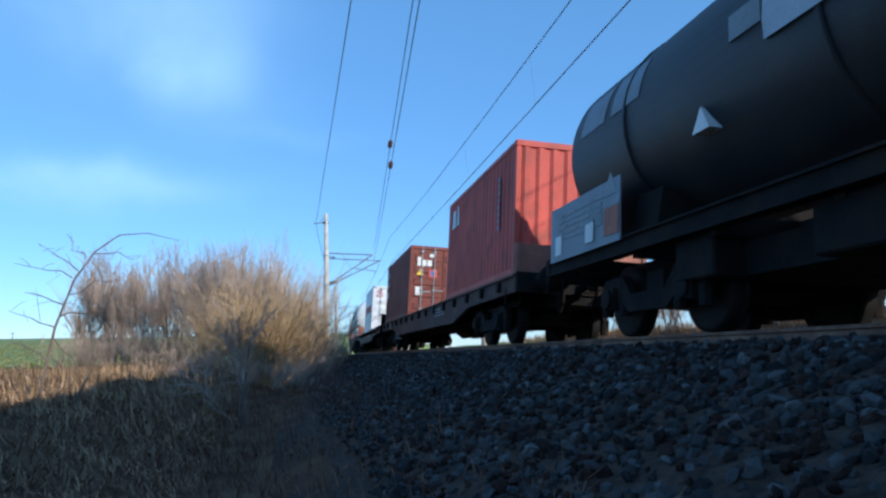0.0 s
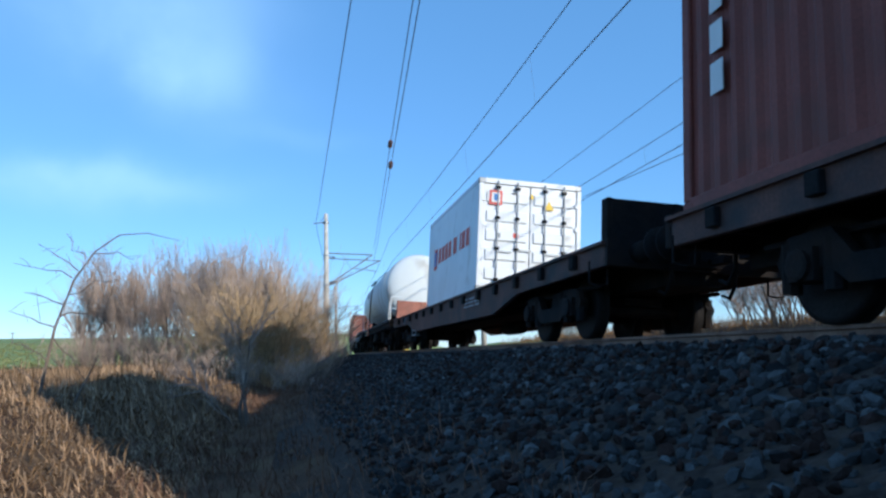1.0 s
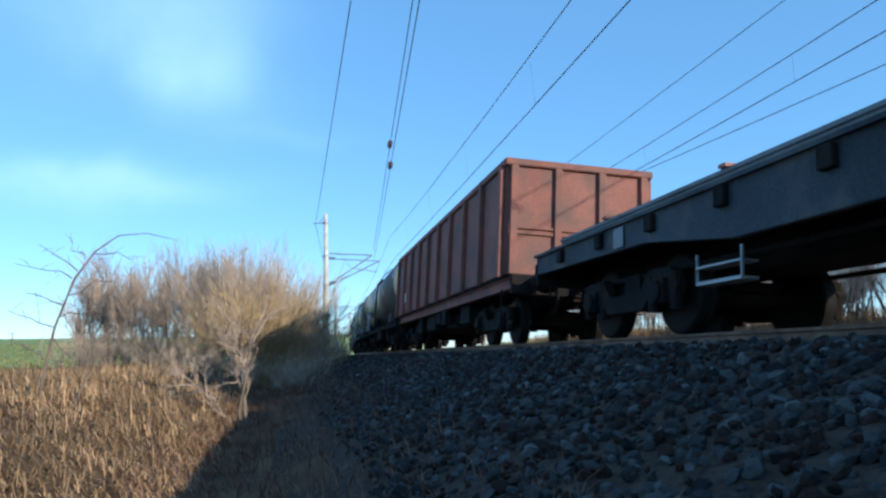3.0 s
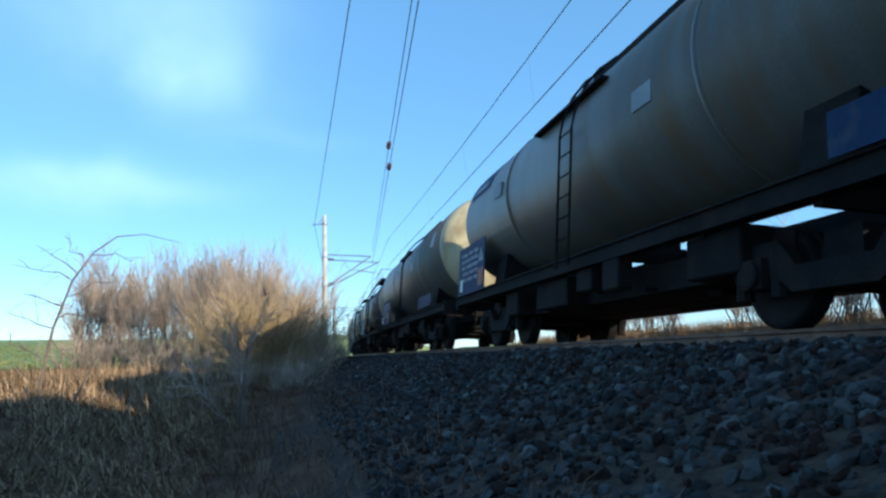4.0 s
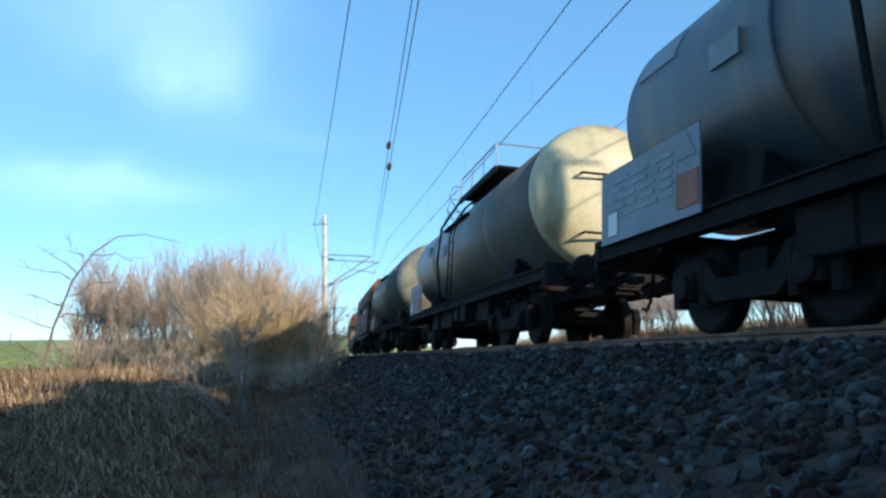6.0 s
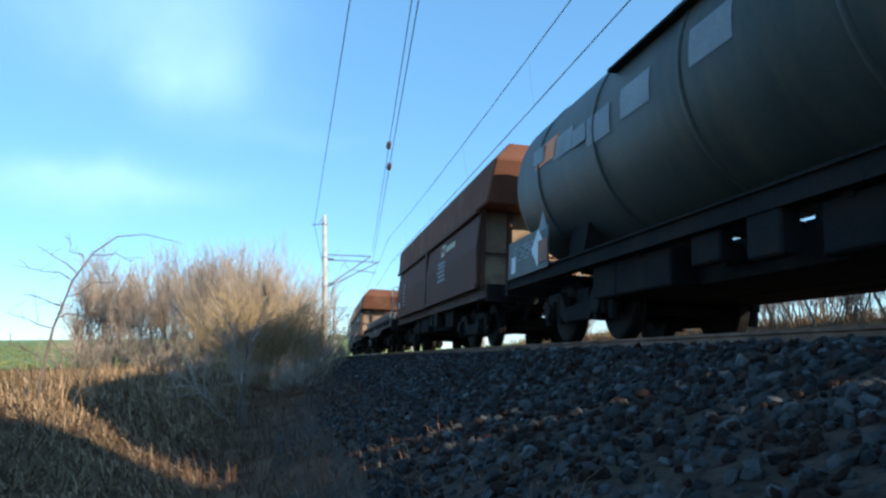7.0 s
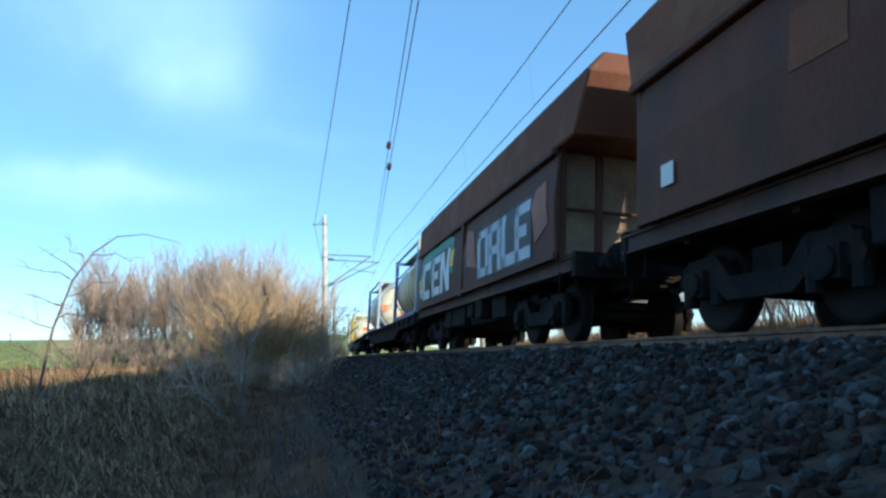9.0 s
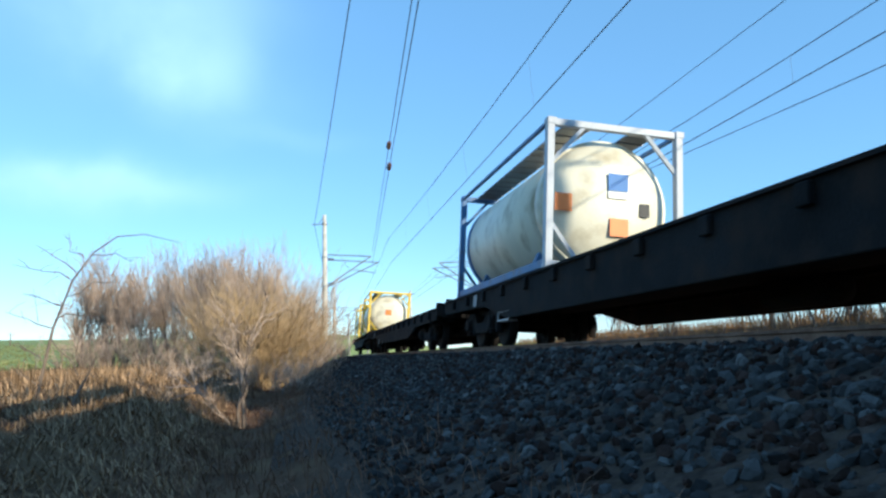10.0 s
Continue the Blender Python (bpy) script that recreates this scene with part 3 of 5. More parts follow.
def end_gear(parent, y, way):
    """Headstock, buffers, hook and hoses at one end; way +1 is the rear."""
    part("headstock", cached("headstock", lambda: Shape().box(-1.3, 1.3, -0.07, 0.07, 0.85, 1.2).box(-0.2, 0.2, -0.1, 0.1, 0.9, 1.2).mesh("headstock", M["grime"])), None, parent, at=(0, y, 0))
    for x in (-0.875, 0.875):
        q = part("buffer", cached("buffer", buffer_mesh), None, parent, at=(x, y + 0.05 * way, 1.04))
        if way < 0:
            q.rotation_euler = (0, 0, math.pi)
    q = part("coupling", cached("coupling", lambda: Shape().box(-0.04, 0.04, 0, 0.35, 0.98, 1.1).box(-0.06, 0.06, 0.3, 0.62, 0.9, 1.0).rod((-0.12, 0.35, 0.95), (0.12, 0.35, 0.95), 0.03).mesh("coupling", M["grime"])), None, parent, at=(0, y, 0))
    if way < 0:
        q.rotation_euler = (0, 0, math.pi)
    for x in (-0.45, 0.45):
        part("brake_hose", cached("brake_hose", lambda: Shape().path([(0, 0, 0.95), (0, 0.02, 0.7), (0, 0.15, 0.55), (0, 0.3, 0.6)], 0.025).mesh("brake_hose", M["grime"])), None, parent, at=(x, y + 0.1 * way, 0))
    for x in (-1.28, 1.28):
        part("shunter_grip", cached("grip", lambda: Shape().path([(0, 0, 0.78), (0, 0, 0.5), (0.12, 0, 0.48), (0.25, 0, 0.5), (0.25, 0, 0.78)], 0.015).mesh("shunter_grip", M["grime"])), None, parent, at=(x - 0.12, y - 0.25 * way, 0.15))


def underframe(parent, y0, y1, sill, depth=0.22, top=1.15):
    mid = (y0 + y1) / 2
    for x in (-1.28, 1.2):
        part("sole_bar", Shape().prism([(x - 0.04, top - depth), (x + 0.12, top - depth), (x + 0.12, top - depth + 0.03), (x + 0.06, top - depth + 0.03), (x + 0.06, top - 0.03), (x + 0.12, top - 0.03), (x + 0.12, top), (x - 0.04, top), (x - 0.04, top - 0.03), (x, top - 0.03), (x, top - depth + 0.03), (x - 0.04, top - depth + 0.03)], "y", y0, y1), sill, parent)
    part("centre_sill", Shape().box(-0.3, 0.3, y0, y1, 0.78, 1.08), M["grime"], parent)
    k = y0 + 1.0
    while k < y1 - 0.5:
        part("cross_member", cached("cross_member", lambda: Shape().box(-1.2, 1.2, -0.05, 0.05, 0.88, 1.08).mesh("cross_member", M["grime"])), None, parent, at=(0, k, 0))
        k += 1.6
    for y, w in ((y0 + 3.6, 0.9), (mid + 0.6, 1.3), (y1 - 4.2, 0.7)):
        part("tool_box", Shape().box(-1.18, -0.55, y, y + w, 0.5, 0.92), M["grime"], parent, bevel=0.02)
    # brake beam, and a long slab added to stop sun passing under the wagon
    part("brake_beam", Shape().box(-0.5, 0.9, mid - 2.2, mid - 1.9, 0.45, 0.8).box(-0.85, 0.95, y0 + 3.3, y1 - 3.3, 0.52, 0.85), M["grime"], parent)
    part("air_reservoir", Shape().lathe([(mid - 0.7, 0.05), (mid - 0.62, 0.19), (mid + 0.42, 0.19), (mid + 0.5, 0.05)], "y", (0.6, 0, 0.68), 14), M["grime"], parent, smooth=True)
    part("brake_cylinder", Shape().lathe([(mid + 0.9, 0.15), (mid + 1.4, 0.17), (mid + 1.5, 0.08)], "y", (-0.5, 0, 0.66), 14), M["grime"], parent, smooth=True)
    rods = Shape()
    for x, z in ((-0.75, 0.52), (0.1, 0.5), (-0.25, 0.6)):
        rods.rod((x, y0 + 2.2, z), (x, y1 - 2.2, z + 0.04), 0.022)
    rods.rod((-1.1, mid + 1.2, 0.62), (0.6, mid + 1.2, 0.6), 0.025).rod((-1.0, mid - 1.4, 0.56), (0.7, mid - 1.4, 0.56), 0.03)
    part("brake_rigging", rods, M["grime"], parent)
    part("brake_lever_box", Shape().box(-1.3, -1.1, mid - 1.3, mid - 0.85, 0.55, 0.95), M["grime"], parent, bevel=0.02)
    part("brake_lever_box", Shape().box(-1.25, -1.1, mid - 0.4, mid + 0.1, 0.62, 0.92), M["grime"], parent, bevel=0.02)
    end_gear(parent, y0, -1)
    end_gear(parent, y1, 1)


def plate(parent, name, material, y0, y1, z0, z1, x=-1.3, label="", thick=0.012):
    return part(name, Shape().box(x - thick, x, y0, y1, z0, z1), material, parent, label)


def bars(parent, material, y0, y1, z0, z1, rows, x, rnd, name="lettering_bar"):
    """Unreadable stencilled writing as rows of thin bars."""
    h = (z1 - z0) / rows
    for i in range(rows):
        y = y0
        while y < y1 - 0.05:
            w = min(rnd.uniform(0.15, 0.5), y1 - y)
            part(name, Shape().box(x - 0.006, x, y, y + w, z0 + i * h + h * 0.25, z0 + i * h + h * 0.75), material, parent)
            y += w + rnd.uniform(0.06, 0.15)


def ring(y, r, cx, cz, w=0.03, h=0.018, n=40):
    return Shape().lathe([(y - w, r - 0.01), (y - w, r + h), (y + w, r + h), (y + w, r - 0.01)], "y", (cx, 0, cz), n)


# ---- tank wagon ----
def dish(y_edge, y_tip, r):
    """Profile of a dished end from its rim to its tip."""
    return [(y_edge + (y_tip - y_edge) * math.sin(a), r * math.cos(a) ** 0.7) for a in [0, 0.25, 0.5, 0.75, 1.0, 1.2, 1.35, 1.48]]


def tank_wagon(s0, s1, r, hc, shell, label, seed, rings=3, platform=False, rails=False, panel=None, walkway=True, end=None, girder=False, sill="grime", group="tank wagons", tail=0.0, climb=True, nose=0.0):
    """s0 and s1: the barrel's front and rear along the train at the start."""
    L, mid = s1 - s0, (s0 + s1) / 2
    a, b = -L / 2, L / 2
    rnd = random.Random(seed)
    th = thing("tank_wagon", label, "tank wagon", group)
    ride(th, mid, 0, L - 3)
    dome = 0.42
    barrel = part("barrel", Shape().lathe([(a - nose + dome, r), (b + tail - dome, r)], "y", (0, 0, hc), 56), M[shell], th, smooth=True)
    m = M[end] if end else M[shell]
    for e0, e1 in ((a - nose + dome, a - nose), (b + tail - dome, b + tail)):
        part("dished_end", Shape().lathe(dish(e0, e1, r), "y", (0, 0, hc), 56), m, th, smooth=True)
    for i in range(rings):
        y = a + dome + (L - 2 * dome) * (i + 0.5) / rings
        part("weld_ring", ring(y, r, 0, hc), M[shell], barrel, smooth=True)
    underframe(th, a - max(0.45, nose + 0.1), b + tail + 0.45, M[sill])
    for y in (a + 2.2, b - 2.2):
        bogie(th, y)
        part("saddle", Shape().prism([(-1.1, 1.1), (1.1, 1.1), (1.0, hc - r * 0.72), (0.55, hc - r * 0.86), (0, hc - r * 0.97), (-0.55, hc - r * 0.86), (-1.0, hc - r * 0.72)], "y", y - 0.3, y + 0.3), M["grime"], th)
    part("valve_gear", Shape().rod((0, -0.3, hc - r), (0, -0.3, 0.75), 0.11, n=10).rod((-1.05, -0.3, 0.7), (1.05, -0.3, 0.7), 0.08, n=10).lathe([(-1.15, 0.12), (-1.02, 0.12)], "x", (0, -0.3, 0.7), 10), M["grime"], th)
    # filler neck and top walkway
    part("filler_dome", Shape().lathe([(hc + r - 0.05, 0.32), (hc + r + 0.14, 0.32), (hc + r + 0.17, 0.22)], "z", n=18), M[shell], th, smooth=True)
    if walkway:
        w = Shape().box(-0.55, 0.55, -1.6, 1.6, hc + r + 0.08, hc + r + 0.12)
        for y in (-1.5, 0.9, 1.5):
            w.box(-0.5, 0.5, y - 0.03, y + 0.03, hc + r - 0.12, hc + r + 0.08)
        part("walkway", w, M["galv"], th)
    # side ladder
    for side in (-1,) if climb else ():
        lad = Shape()
        for y in (-0.22, 0.22):
            pts = [(side * (r + 0.12), y, 0.95), (side * (r + 0.1), y, hc + 0.1)] + [(side * (r + 0.1) * math.cos(q), y, hc + (r + 0.1) * math.sin(q)) for q in (0.25, 0.5, 0.75, 1.0)]
            lad.path(pts, 0.02)
        z = 1.05
        while z < hc + 0.2:
            lad.rod((side * (r + 0.11), -0.22, z), (side * (r + 0.11), 0.22, z), 0.014)
            z += 0.3
        part("ladder", lad, M["grime"], th)
    # fixed rod above the belly with its brackets
    part("shield_edge", Shape().box(-r - 0.03, -r * 0.96, -1.0, 1.6, hc + 0.5 * r - 0.02, hc + 0.5 * r + 0.02) if shell == "ivory" else Shape().box(-r * 0.99, -r * 0.9, -0.9, 1.7, hc + 0.42 * r, hc + 0.42 * r + 0.04), M["grime"], th)
    if platform:
        z = hc + r + 0.02
        half = 1.0 if rails else 0.62
        pl = Shape().box(-half, half, -2.4, 1.0, z, z + 0.05).box(-half, 0.04 - half, -2.4, 1.0, z - 0.1, z)
        part("platform", pl, M["grime"], th)
        if rails:
            # valve box and climbing irons on the forward end
            part("end_box", Shape().box(0.35, 0.62, a - 0.12, a + 0.1, hc - 0.25, hc + 0.1), M["signwhite"], th, "small white box on the tank's end", bevel=0.015)
            iron = Shape()
            for zz, x0, x1 in ((hc + 0.25, -0.55, 0.75), (hc - 0.75, -0.5, 0.7)):
                iron.path([(x0, a + 0.1, zz), (x0, a - 0.12, zz), (x1, a - 0.12, zz), (x1, a + 0.1, zz)], 0.022)
            iron.path([(0.8, a - 0.1, hc - 0.9), (0.8, a - 0.1, hc + 0.5), (0.7, a + 0.15, hc + 0.6)], 0.022).path([(0.1, a - 0.12, hc + 0.25), (0.25, a - 0.1, hc + 0.5), (0.35, a - 0.1, hc + 0.25)], 0.02)
            part("end_iron", iron, M["grime"], th)
            h = Shape()
            for x in (-0.98,):
                h.path([(x, 1.0, z), (x, 0.9, z + 0.55), (x, -2.35, z + 0.55), (x, -2.4, z)], 0.02)
                for y in (-1.3, -0.2):
                    h.rod((x, y, z), (x, y, z + 0.55), 0.016)
            h.path([(-0.98, -2.35, z + 0.55), (0.98, -2.35, z + 0.55), (0.98, -2.4, z)], 0.02)
            part("handrail", h, M["galv"], th)
            hoop = Shape()
            for k in range(3):
                y = 1.15 + k * 0.22
                hoop.path([(-0.98, y, z - 0.3 - 0.3 * k), (-1.25, y + 0.05, z + 0.1 - 0.3 * k), (-1.15, y + 0.05, z + 0.4 - 0.3 * k), (-0.85, y, z + 0.42 - 0.3 * k)], 0.016)
            part("ladder_hoop", hoop, M["galv"], th)
            part("climb_rail", Shape().path([(-0.98, 1.0, z), (-r - 0.08, 1.4, hc + 0.6), (-r - 0.14, 1.5, hc - 0.3), (-r, 1.5, 1.15)], 0.035), M["grime"], th)
    if panel:
        pn, pm, pl_, ph0, ph1 = panel
        q = plate(th, "side_panel", M[pm], b - pl_ + 0.2, b + 0.2, ph0, ph1, -1.33, pn, 0.02)
        bars(q, M["signgrey"], b - pl_ + 0.7, b - 0.1, ph0 + 0.25, ph1 - 0.12, 5, -1.352, rnd)
        plate(q, "marking", M["board"], b - pl_ + 0.22, b - pl_ + 0.62, ph0 + 0.1, ph0 + 0.45, -1.352)
        plate(q, "card_holder", M["signwhite"], b - 0.25, b - 0.02, ph0 + 0.08, ph0 + 0.36, -1.352)
        part("marking", Shape().prism([(b - pl_ + 0.25, ph0 + 0.6), (b - pl_ + 0.65, ph0 + 0.6), (b - pl_ + 0.45, ph0 + 0.9)], "x", -1.358, -1.352), M["signgrey"], q)
    if girder:
        for s in (-1.24,):
            part("walk_edge", Shape().box(s - 0.08, s + 0.1, a, b, 1.2, 1.3), M["wavy"], th)
    # small plates on the barrel
    for k in range(2):
        y = rnd.uniform(a + 1.0, b - 1.5)
        q = rnd.uniform(-0.25, 0.1)
        part("small_plate", Shape().box(-r * math.cos(q) - 0.02, -r * math.cos(q) + 0.1, y, y + 0.45, hc + r * math.sin(q), hc + r * math.sin(q) + 0.25), M["signgrey"], th)
    return th


def barrel_patch(th, material, y0, y1, q0, q1, r, hc, name="painted_patch", label="", lift=0.008):
    """A painted field that follows the barrel, between two heights given as angles."""
    v, f = [], []
    n = 10
    for y in (y0, y1):
        for lay in (lift, -0.02):
            for k in range(n + 1):
                q = q0 + (q1 - q0) * k / n
                v.append((-(r + lay) * math.cos(q), y, hc + (r + lay) * math.sin(q)))
    w = n + 1
    for k in range(n):
        f += [(k, k + 1, 2 * w + k + 1, 2 * w + k), (w + k, w + k + 1, k + 1, k), (3 * w + k, 3 * w + k + 1, 2 * w + k + 1, 2 * w + k)]
    return part(name, Shape().add(v, f), material, th, label)


# ---- flat wagons ----
def flat_wagon(s0, s1, label, sill="flat", boards=(), belly=0.62, top=1.15, stanchions=False, group="flat wagons"):
    L, mid = s1 - s0, (s0 + s1) / 2
    a, b = -L / 2, L / 2
    th = thing("flat_wagon", label, "flat wagon", group)
    ride(th, mid, 0, L - 5)
    edge = [(a, top), (b, top), (b, top - 0.3), (b - 3.6, top - 0.34), (b - 5.2, top - belly), (a + 5.2, top - belly), (a + 3.6, top - 0.34), (a, top - 0.3)]
    for x in (-1.3, 1.22):
        sb = part("side_sill", Shape().prism(edge, "x", x, x + 0.08), M[sill], th, bevel=0.01)
        part("top_flange", Shape().box(x - 0.05, x + 0.13, a, b, top - 0.03, top + 0.012), M[sill], sb)
        if x < 0:
            y = a + 0.9
            k = 0
            while y < b - 0.5:
                part("lashing_ring" if k % 2 else "stake_pocket", Shape().box(x - 0.07, x, y, y + 0.16, top - 0.24, top - 0.05), M["grime"], sb, bevel=0.01)
                y += 1.32
                k += 1
    deck = Shape()
    y = a + 0.3
    while y < b:
        deck.box(-1.22, 1.22, y - 0.06, y + 0.06, top - 0.2, top - 0.02)
        y += 1.5
    deck.box(-0.35, 0.35, a, b, 0.68, top - 0.05)
    part("deck_frame", deck, M["grime"], th)
    # closed deck on every flat, added so no sun falls through to the ballast
    part("deck", Shape().box(-1.2, 1.2, a + 0.05, b - 0.05, top - 0.06, top - 0.022), M["grime"], th)
    for x in (-0.9, 0.9):
        part("brake_pipe", Shape().rod((x, a + 1, 0.72), (x, b - 1, 0.72), 0.03), M["grime"], th)
    part("air_reservoir", Shape().lathe([(-1.0, 0.05), (-0.9, 0.18), (0.2, 0.18), (0.3, 0.05)], "y", (0.5, 0, 0.55), 14), M["grime"], th, smooth=True)
    part("step", Shape().path([(-1.28, b - 4.6, 0.7), (-1.28, b - 4.6, 0.42), (-1.28, b - 5.3, 0.42), (-1.28, b - 5.3, 0.7)], 0.02).box(-1.3, -1.12, b - 5.3, b - 4.6, 0.4, 0.43).box(-1.3, -1.12, b - 5.3, b - 4.6, 0.56, 0.58), M["galv"], th)
    for y in (a + 2.6, b - 2.6):
        bogie(th, y)
    end_gear(th, a, -1)
    end_gear(th, b, 1)
    for x in (-1.315,):
        plate(th, "card_holder", M["signgrey"], b - 3.1, b - 2.85, top - 0.3, top - 0.06, x)
        rnd = random.Random(int(s0))
        if sill != "grime":
            bars(th, M["greypanel"], a + 6.2, a + 7.6, top - 0.36, top - 0.12, 3, x, rnd)
    for y, z1, mm in boards:
        part("end_board", Shape().box(-1.25, 1.25, y - 0.05, y + 0.05, top, z1).box(-1.25, -1.17, y - 0.09, y + 0.09, top, z1).box(1.17, 1.25, y - 0.09, y + 0.09, top, z1).box(-0.3, -0.22, y - 0.07, y + 0.07, top, z1), M[mm], th, "rust-red steel end board", bevel=0.01)
    if stanchions:
        for y in (a + 0.15,):
            part("hand_rail", Shape().path([(-1.25, y, top), (-1.25, y, top + 0.6), (-1.25, y + 0.03, top + 0.62), (-1.25, y, top + 1.25), (-1.15, y, top + 1.3), (-1.02, y, top + 1.25), (-1.02, y, top + 0.6), (-1.25, y, top + 0.58)], 0.022), M["galv"], th)
    return th


def on_wagon(ob, s0, s1, at):
    """Rides on the wagon that spans s0 to s1, at its own place along the train."""
    mid = (s0 + s1) / 2
    ride(ob, mid, at - mid, s1 - s0 - 5)


def rail_stack(s0, s1, at0, at1, layers, z):
    th = thing("rail_stack", "stack of long new steel rails chained on a flat wagon", "rails", "rail stacks")
    on_wagon(th, s0, s1, at0)
    L = at1 - at0
    prof = [(-0.075, 0), (0.075, 0), (0.075, 0.02), (0.012, 0.04), (0.012, 0.12), (0.036, 0.13), (0.036, 0.17), (-0.036, 0.17), (-0.036, 0.13), (-0.012, 0.12), (-0.012, 0.04), (-0.075, 0.02)]
    mm = mat("new_rail_steel", (0.16, 0.165, 0.17), 0.6, 0.2, var=0.3, bump=0.05)
    rm = Shape().prism(prof, "y", 0, L).mesh("rail", mm)
    sp = Shape().box(-1.2, 1.2, -0.06, 0.06, 0, 0.035).mesh("spacer", M["board"])
    rnd = random.Random(int(at0))
    for j in range(layers):
        for i in range(12):
            q = part("rail", rm, None, th)
            q.location = (-1.12 + i * 0.2036, rnd.uniform(-0.12, 0.12), z + j * 0.205)
        for y in np.arange(1.0, L, 2.6):
            part("spacer", sp, None, th, at=(0, float(y), z + j * 0.205 + 0.17))


# ---- containers ----
def corrugated(L, H, pitch=0.278, depth=0.036):
    """Side sheet along y from 0 to L and z from 0 to H, ribs towards -x."""
    xs, ys = [], []
    y = 0.0
    while y < L - 0.001:
        for d, q in ((0.0, 0), (0.07, 0), (0.139, 1), (0.209, 1)):
            if y + d <= L:
                ys.append(y + d)
                xs.append(-depth * q)
        y += pitch
    ys.append(L)
    xs.append(0)
    n = len(ys)
    v = [(x, y, 0) for x, y in zip(xs, ys)] + [(x, y, H) for x, y in zip(xs, ys)] + [(0.03, y, 0) for y in ys] + [(0.03, y, H) for y in ys]
    f = []
    for i in range(n - 1):
        f += [(i, i + 1, n + i + 1, n + i), (2 * n + i + 1, 2 * n + i, 3 * n + i, 3 * n + i + 1)]
    return Shape().add(v, f)


def container(s0, s1, at, paint, label, doors=True, plain_sides=False, L=6.058):
    """A steel box whose end at y = 0 faces forward; wagon spans s0 to s1."""
    W, H, z = 2.438, 2.591, 1.17
    w = W / 2
    th = thing("shipping_container", label, "container", "shipping containers")
    on_wagon(th, s0, s1, at)
    m = M[paint]
    for x in (-w, w - 0.1):
        part("top_rail", Shape().box(x, x + 0.1, 0.1, L - 0.1, z + H - 0.1, z + H), m, th, bevel=0.01)
        part("bottom_rail", Shape().box(x, x + 0.1, 0.1, L - 0.1, z + 0.02, z + 0.16), m, th, bevel=0.01)
        for y in (0, L - 0.14):
            part("corner_post", Shape().box(x - 0.002, x + 0.104, y, y + 0.14, z + 0.12, z + H - 0.12), m, th, bevel=0.012)
    for x in (-w - 0.004, w - 0.158):
        for y in (-0.004, L - 0.174):
            for zz in (z, z + H - 0.118):
                part("corner_casting", cached("casting" + paint, lambda: Shape().box(0, 0.162, 0, 0.178, 0, 0.118).mesh("corner_casting", M[paint] if paint != "white" else M["galv"])), None, th, at=(x, y, zz), bevel=0.012)
    if plain_sides:
        for x in (-w + 0.012, w - 0.04):
            part("side_wall", Shape().box(x, x + 0.03, 0.14, L - 0.14, z + 0.16, z + H - 0.1), m, th)
    else:
        ms = corrugated(L - 0.28, H - 0.26).mesh("side_wall", m)
        part("side_wall", ms, None, th, at=(-w + 0.045, 0.14, z + 0.16))
        q = part("side_wall", ms, None, th, at=(w - 0.045, L - 0.14, z + 0.16))
        q.rotation_euler = (0, 0, math.pi)
    part("roof", Shape().box(-w + 0.1, w - 0.1, 0.1, L - 0.1, z + H - 0.06, z + H - 0.02), m, th)
    part("floor", Shape().box(-w + 0.1, w - 0.1, 0.1, L - 0.1, z + 0.1, z + 0.16), M["grime"], th)
    for y in (0.0, L - 0.1):
        part("end_header", Shape().box(-w + 0.1, w - 0.1, y, y + 0.1, z + H - 0.12, z + H), m, th, bevel=0.01)
        part("end_sill", Shape().box(-w + 0.1, w - 0.1, y, y + 0.1, z, z + 0.16), m, th, bevel=0.01)
    part("back_wall", Shape().box(-w + 0.1, w - 0.1, L - 0.07, L - 0.03, z + 0.16, z + H - 0.12), m, th)
    if doors:
        for side in (-1, 1):
            x0, x1 = (-w + 0.11, -0.01) if side < 0 else (0.01, w - 0.11)
            d = part("door", Shape().box(x0, x1, 0.035, 0.075, z + 0.17, z + H - 0.13), m, th, bevel=0.008)
            for k in range(5):
                zz = z + 0.3 + k * 0.44
                part("door_rib", Shape().prism([(0.0, 0), (0.035, -0.04), (0.035, 0.24), (0.0, 0.2)], "x", x0 + 0.08, x1 - 0.08), m, d, at=(0, 0.0, zz))
            for q in (0.3, 0.72):
                xx = x0 + (x1 - x0) * q
                rod = part("locking_bar", Shape().rod((xx, -0.02, z + 0.1), (xx, -0.02, z + H - 0.06), 0.019, n=8), M["galv"], d)
                part("handle", Shape().box(xx, xx + 0.34, -0.045, -0.025, z + 0.86 + 0.12 * q, z + 0.9 + 0.12 * q), M["galv"], rod)
                for zz in (0.25, 0.95, 1.65, 2.35):
                    part("bar_bracket", Shape().box(xx - 0.05, xx + 0.05, -0.045, 0.03, z + zz, z + zz + 0.06), M["grime"] if paint == "white" else M["galv"], rod)
            for k in range(4):
                zz = z + 0.4 + k * 0.55
                xh = x0 - 0.05 if side < 0 else x1 - 0.03
                part("hinge", Shape().box(xh, xh + 0.08, -0.012, 0.04, zz, zz + 0.1), m, d)
    else:
        q = corrugated(W - 0.2, H - 0.28).mesh("front_wall", m)
        ob = part("front_wall", q, None, th, at=(-w + 0.1, 0.05, z + 0.16))
        ob.matrix_basis = pose(w - 0.1, 0.05, z + 0.16, 0, 0, 90)
    return th


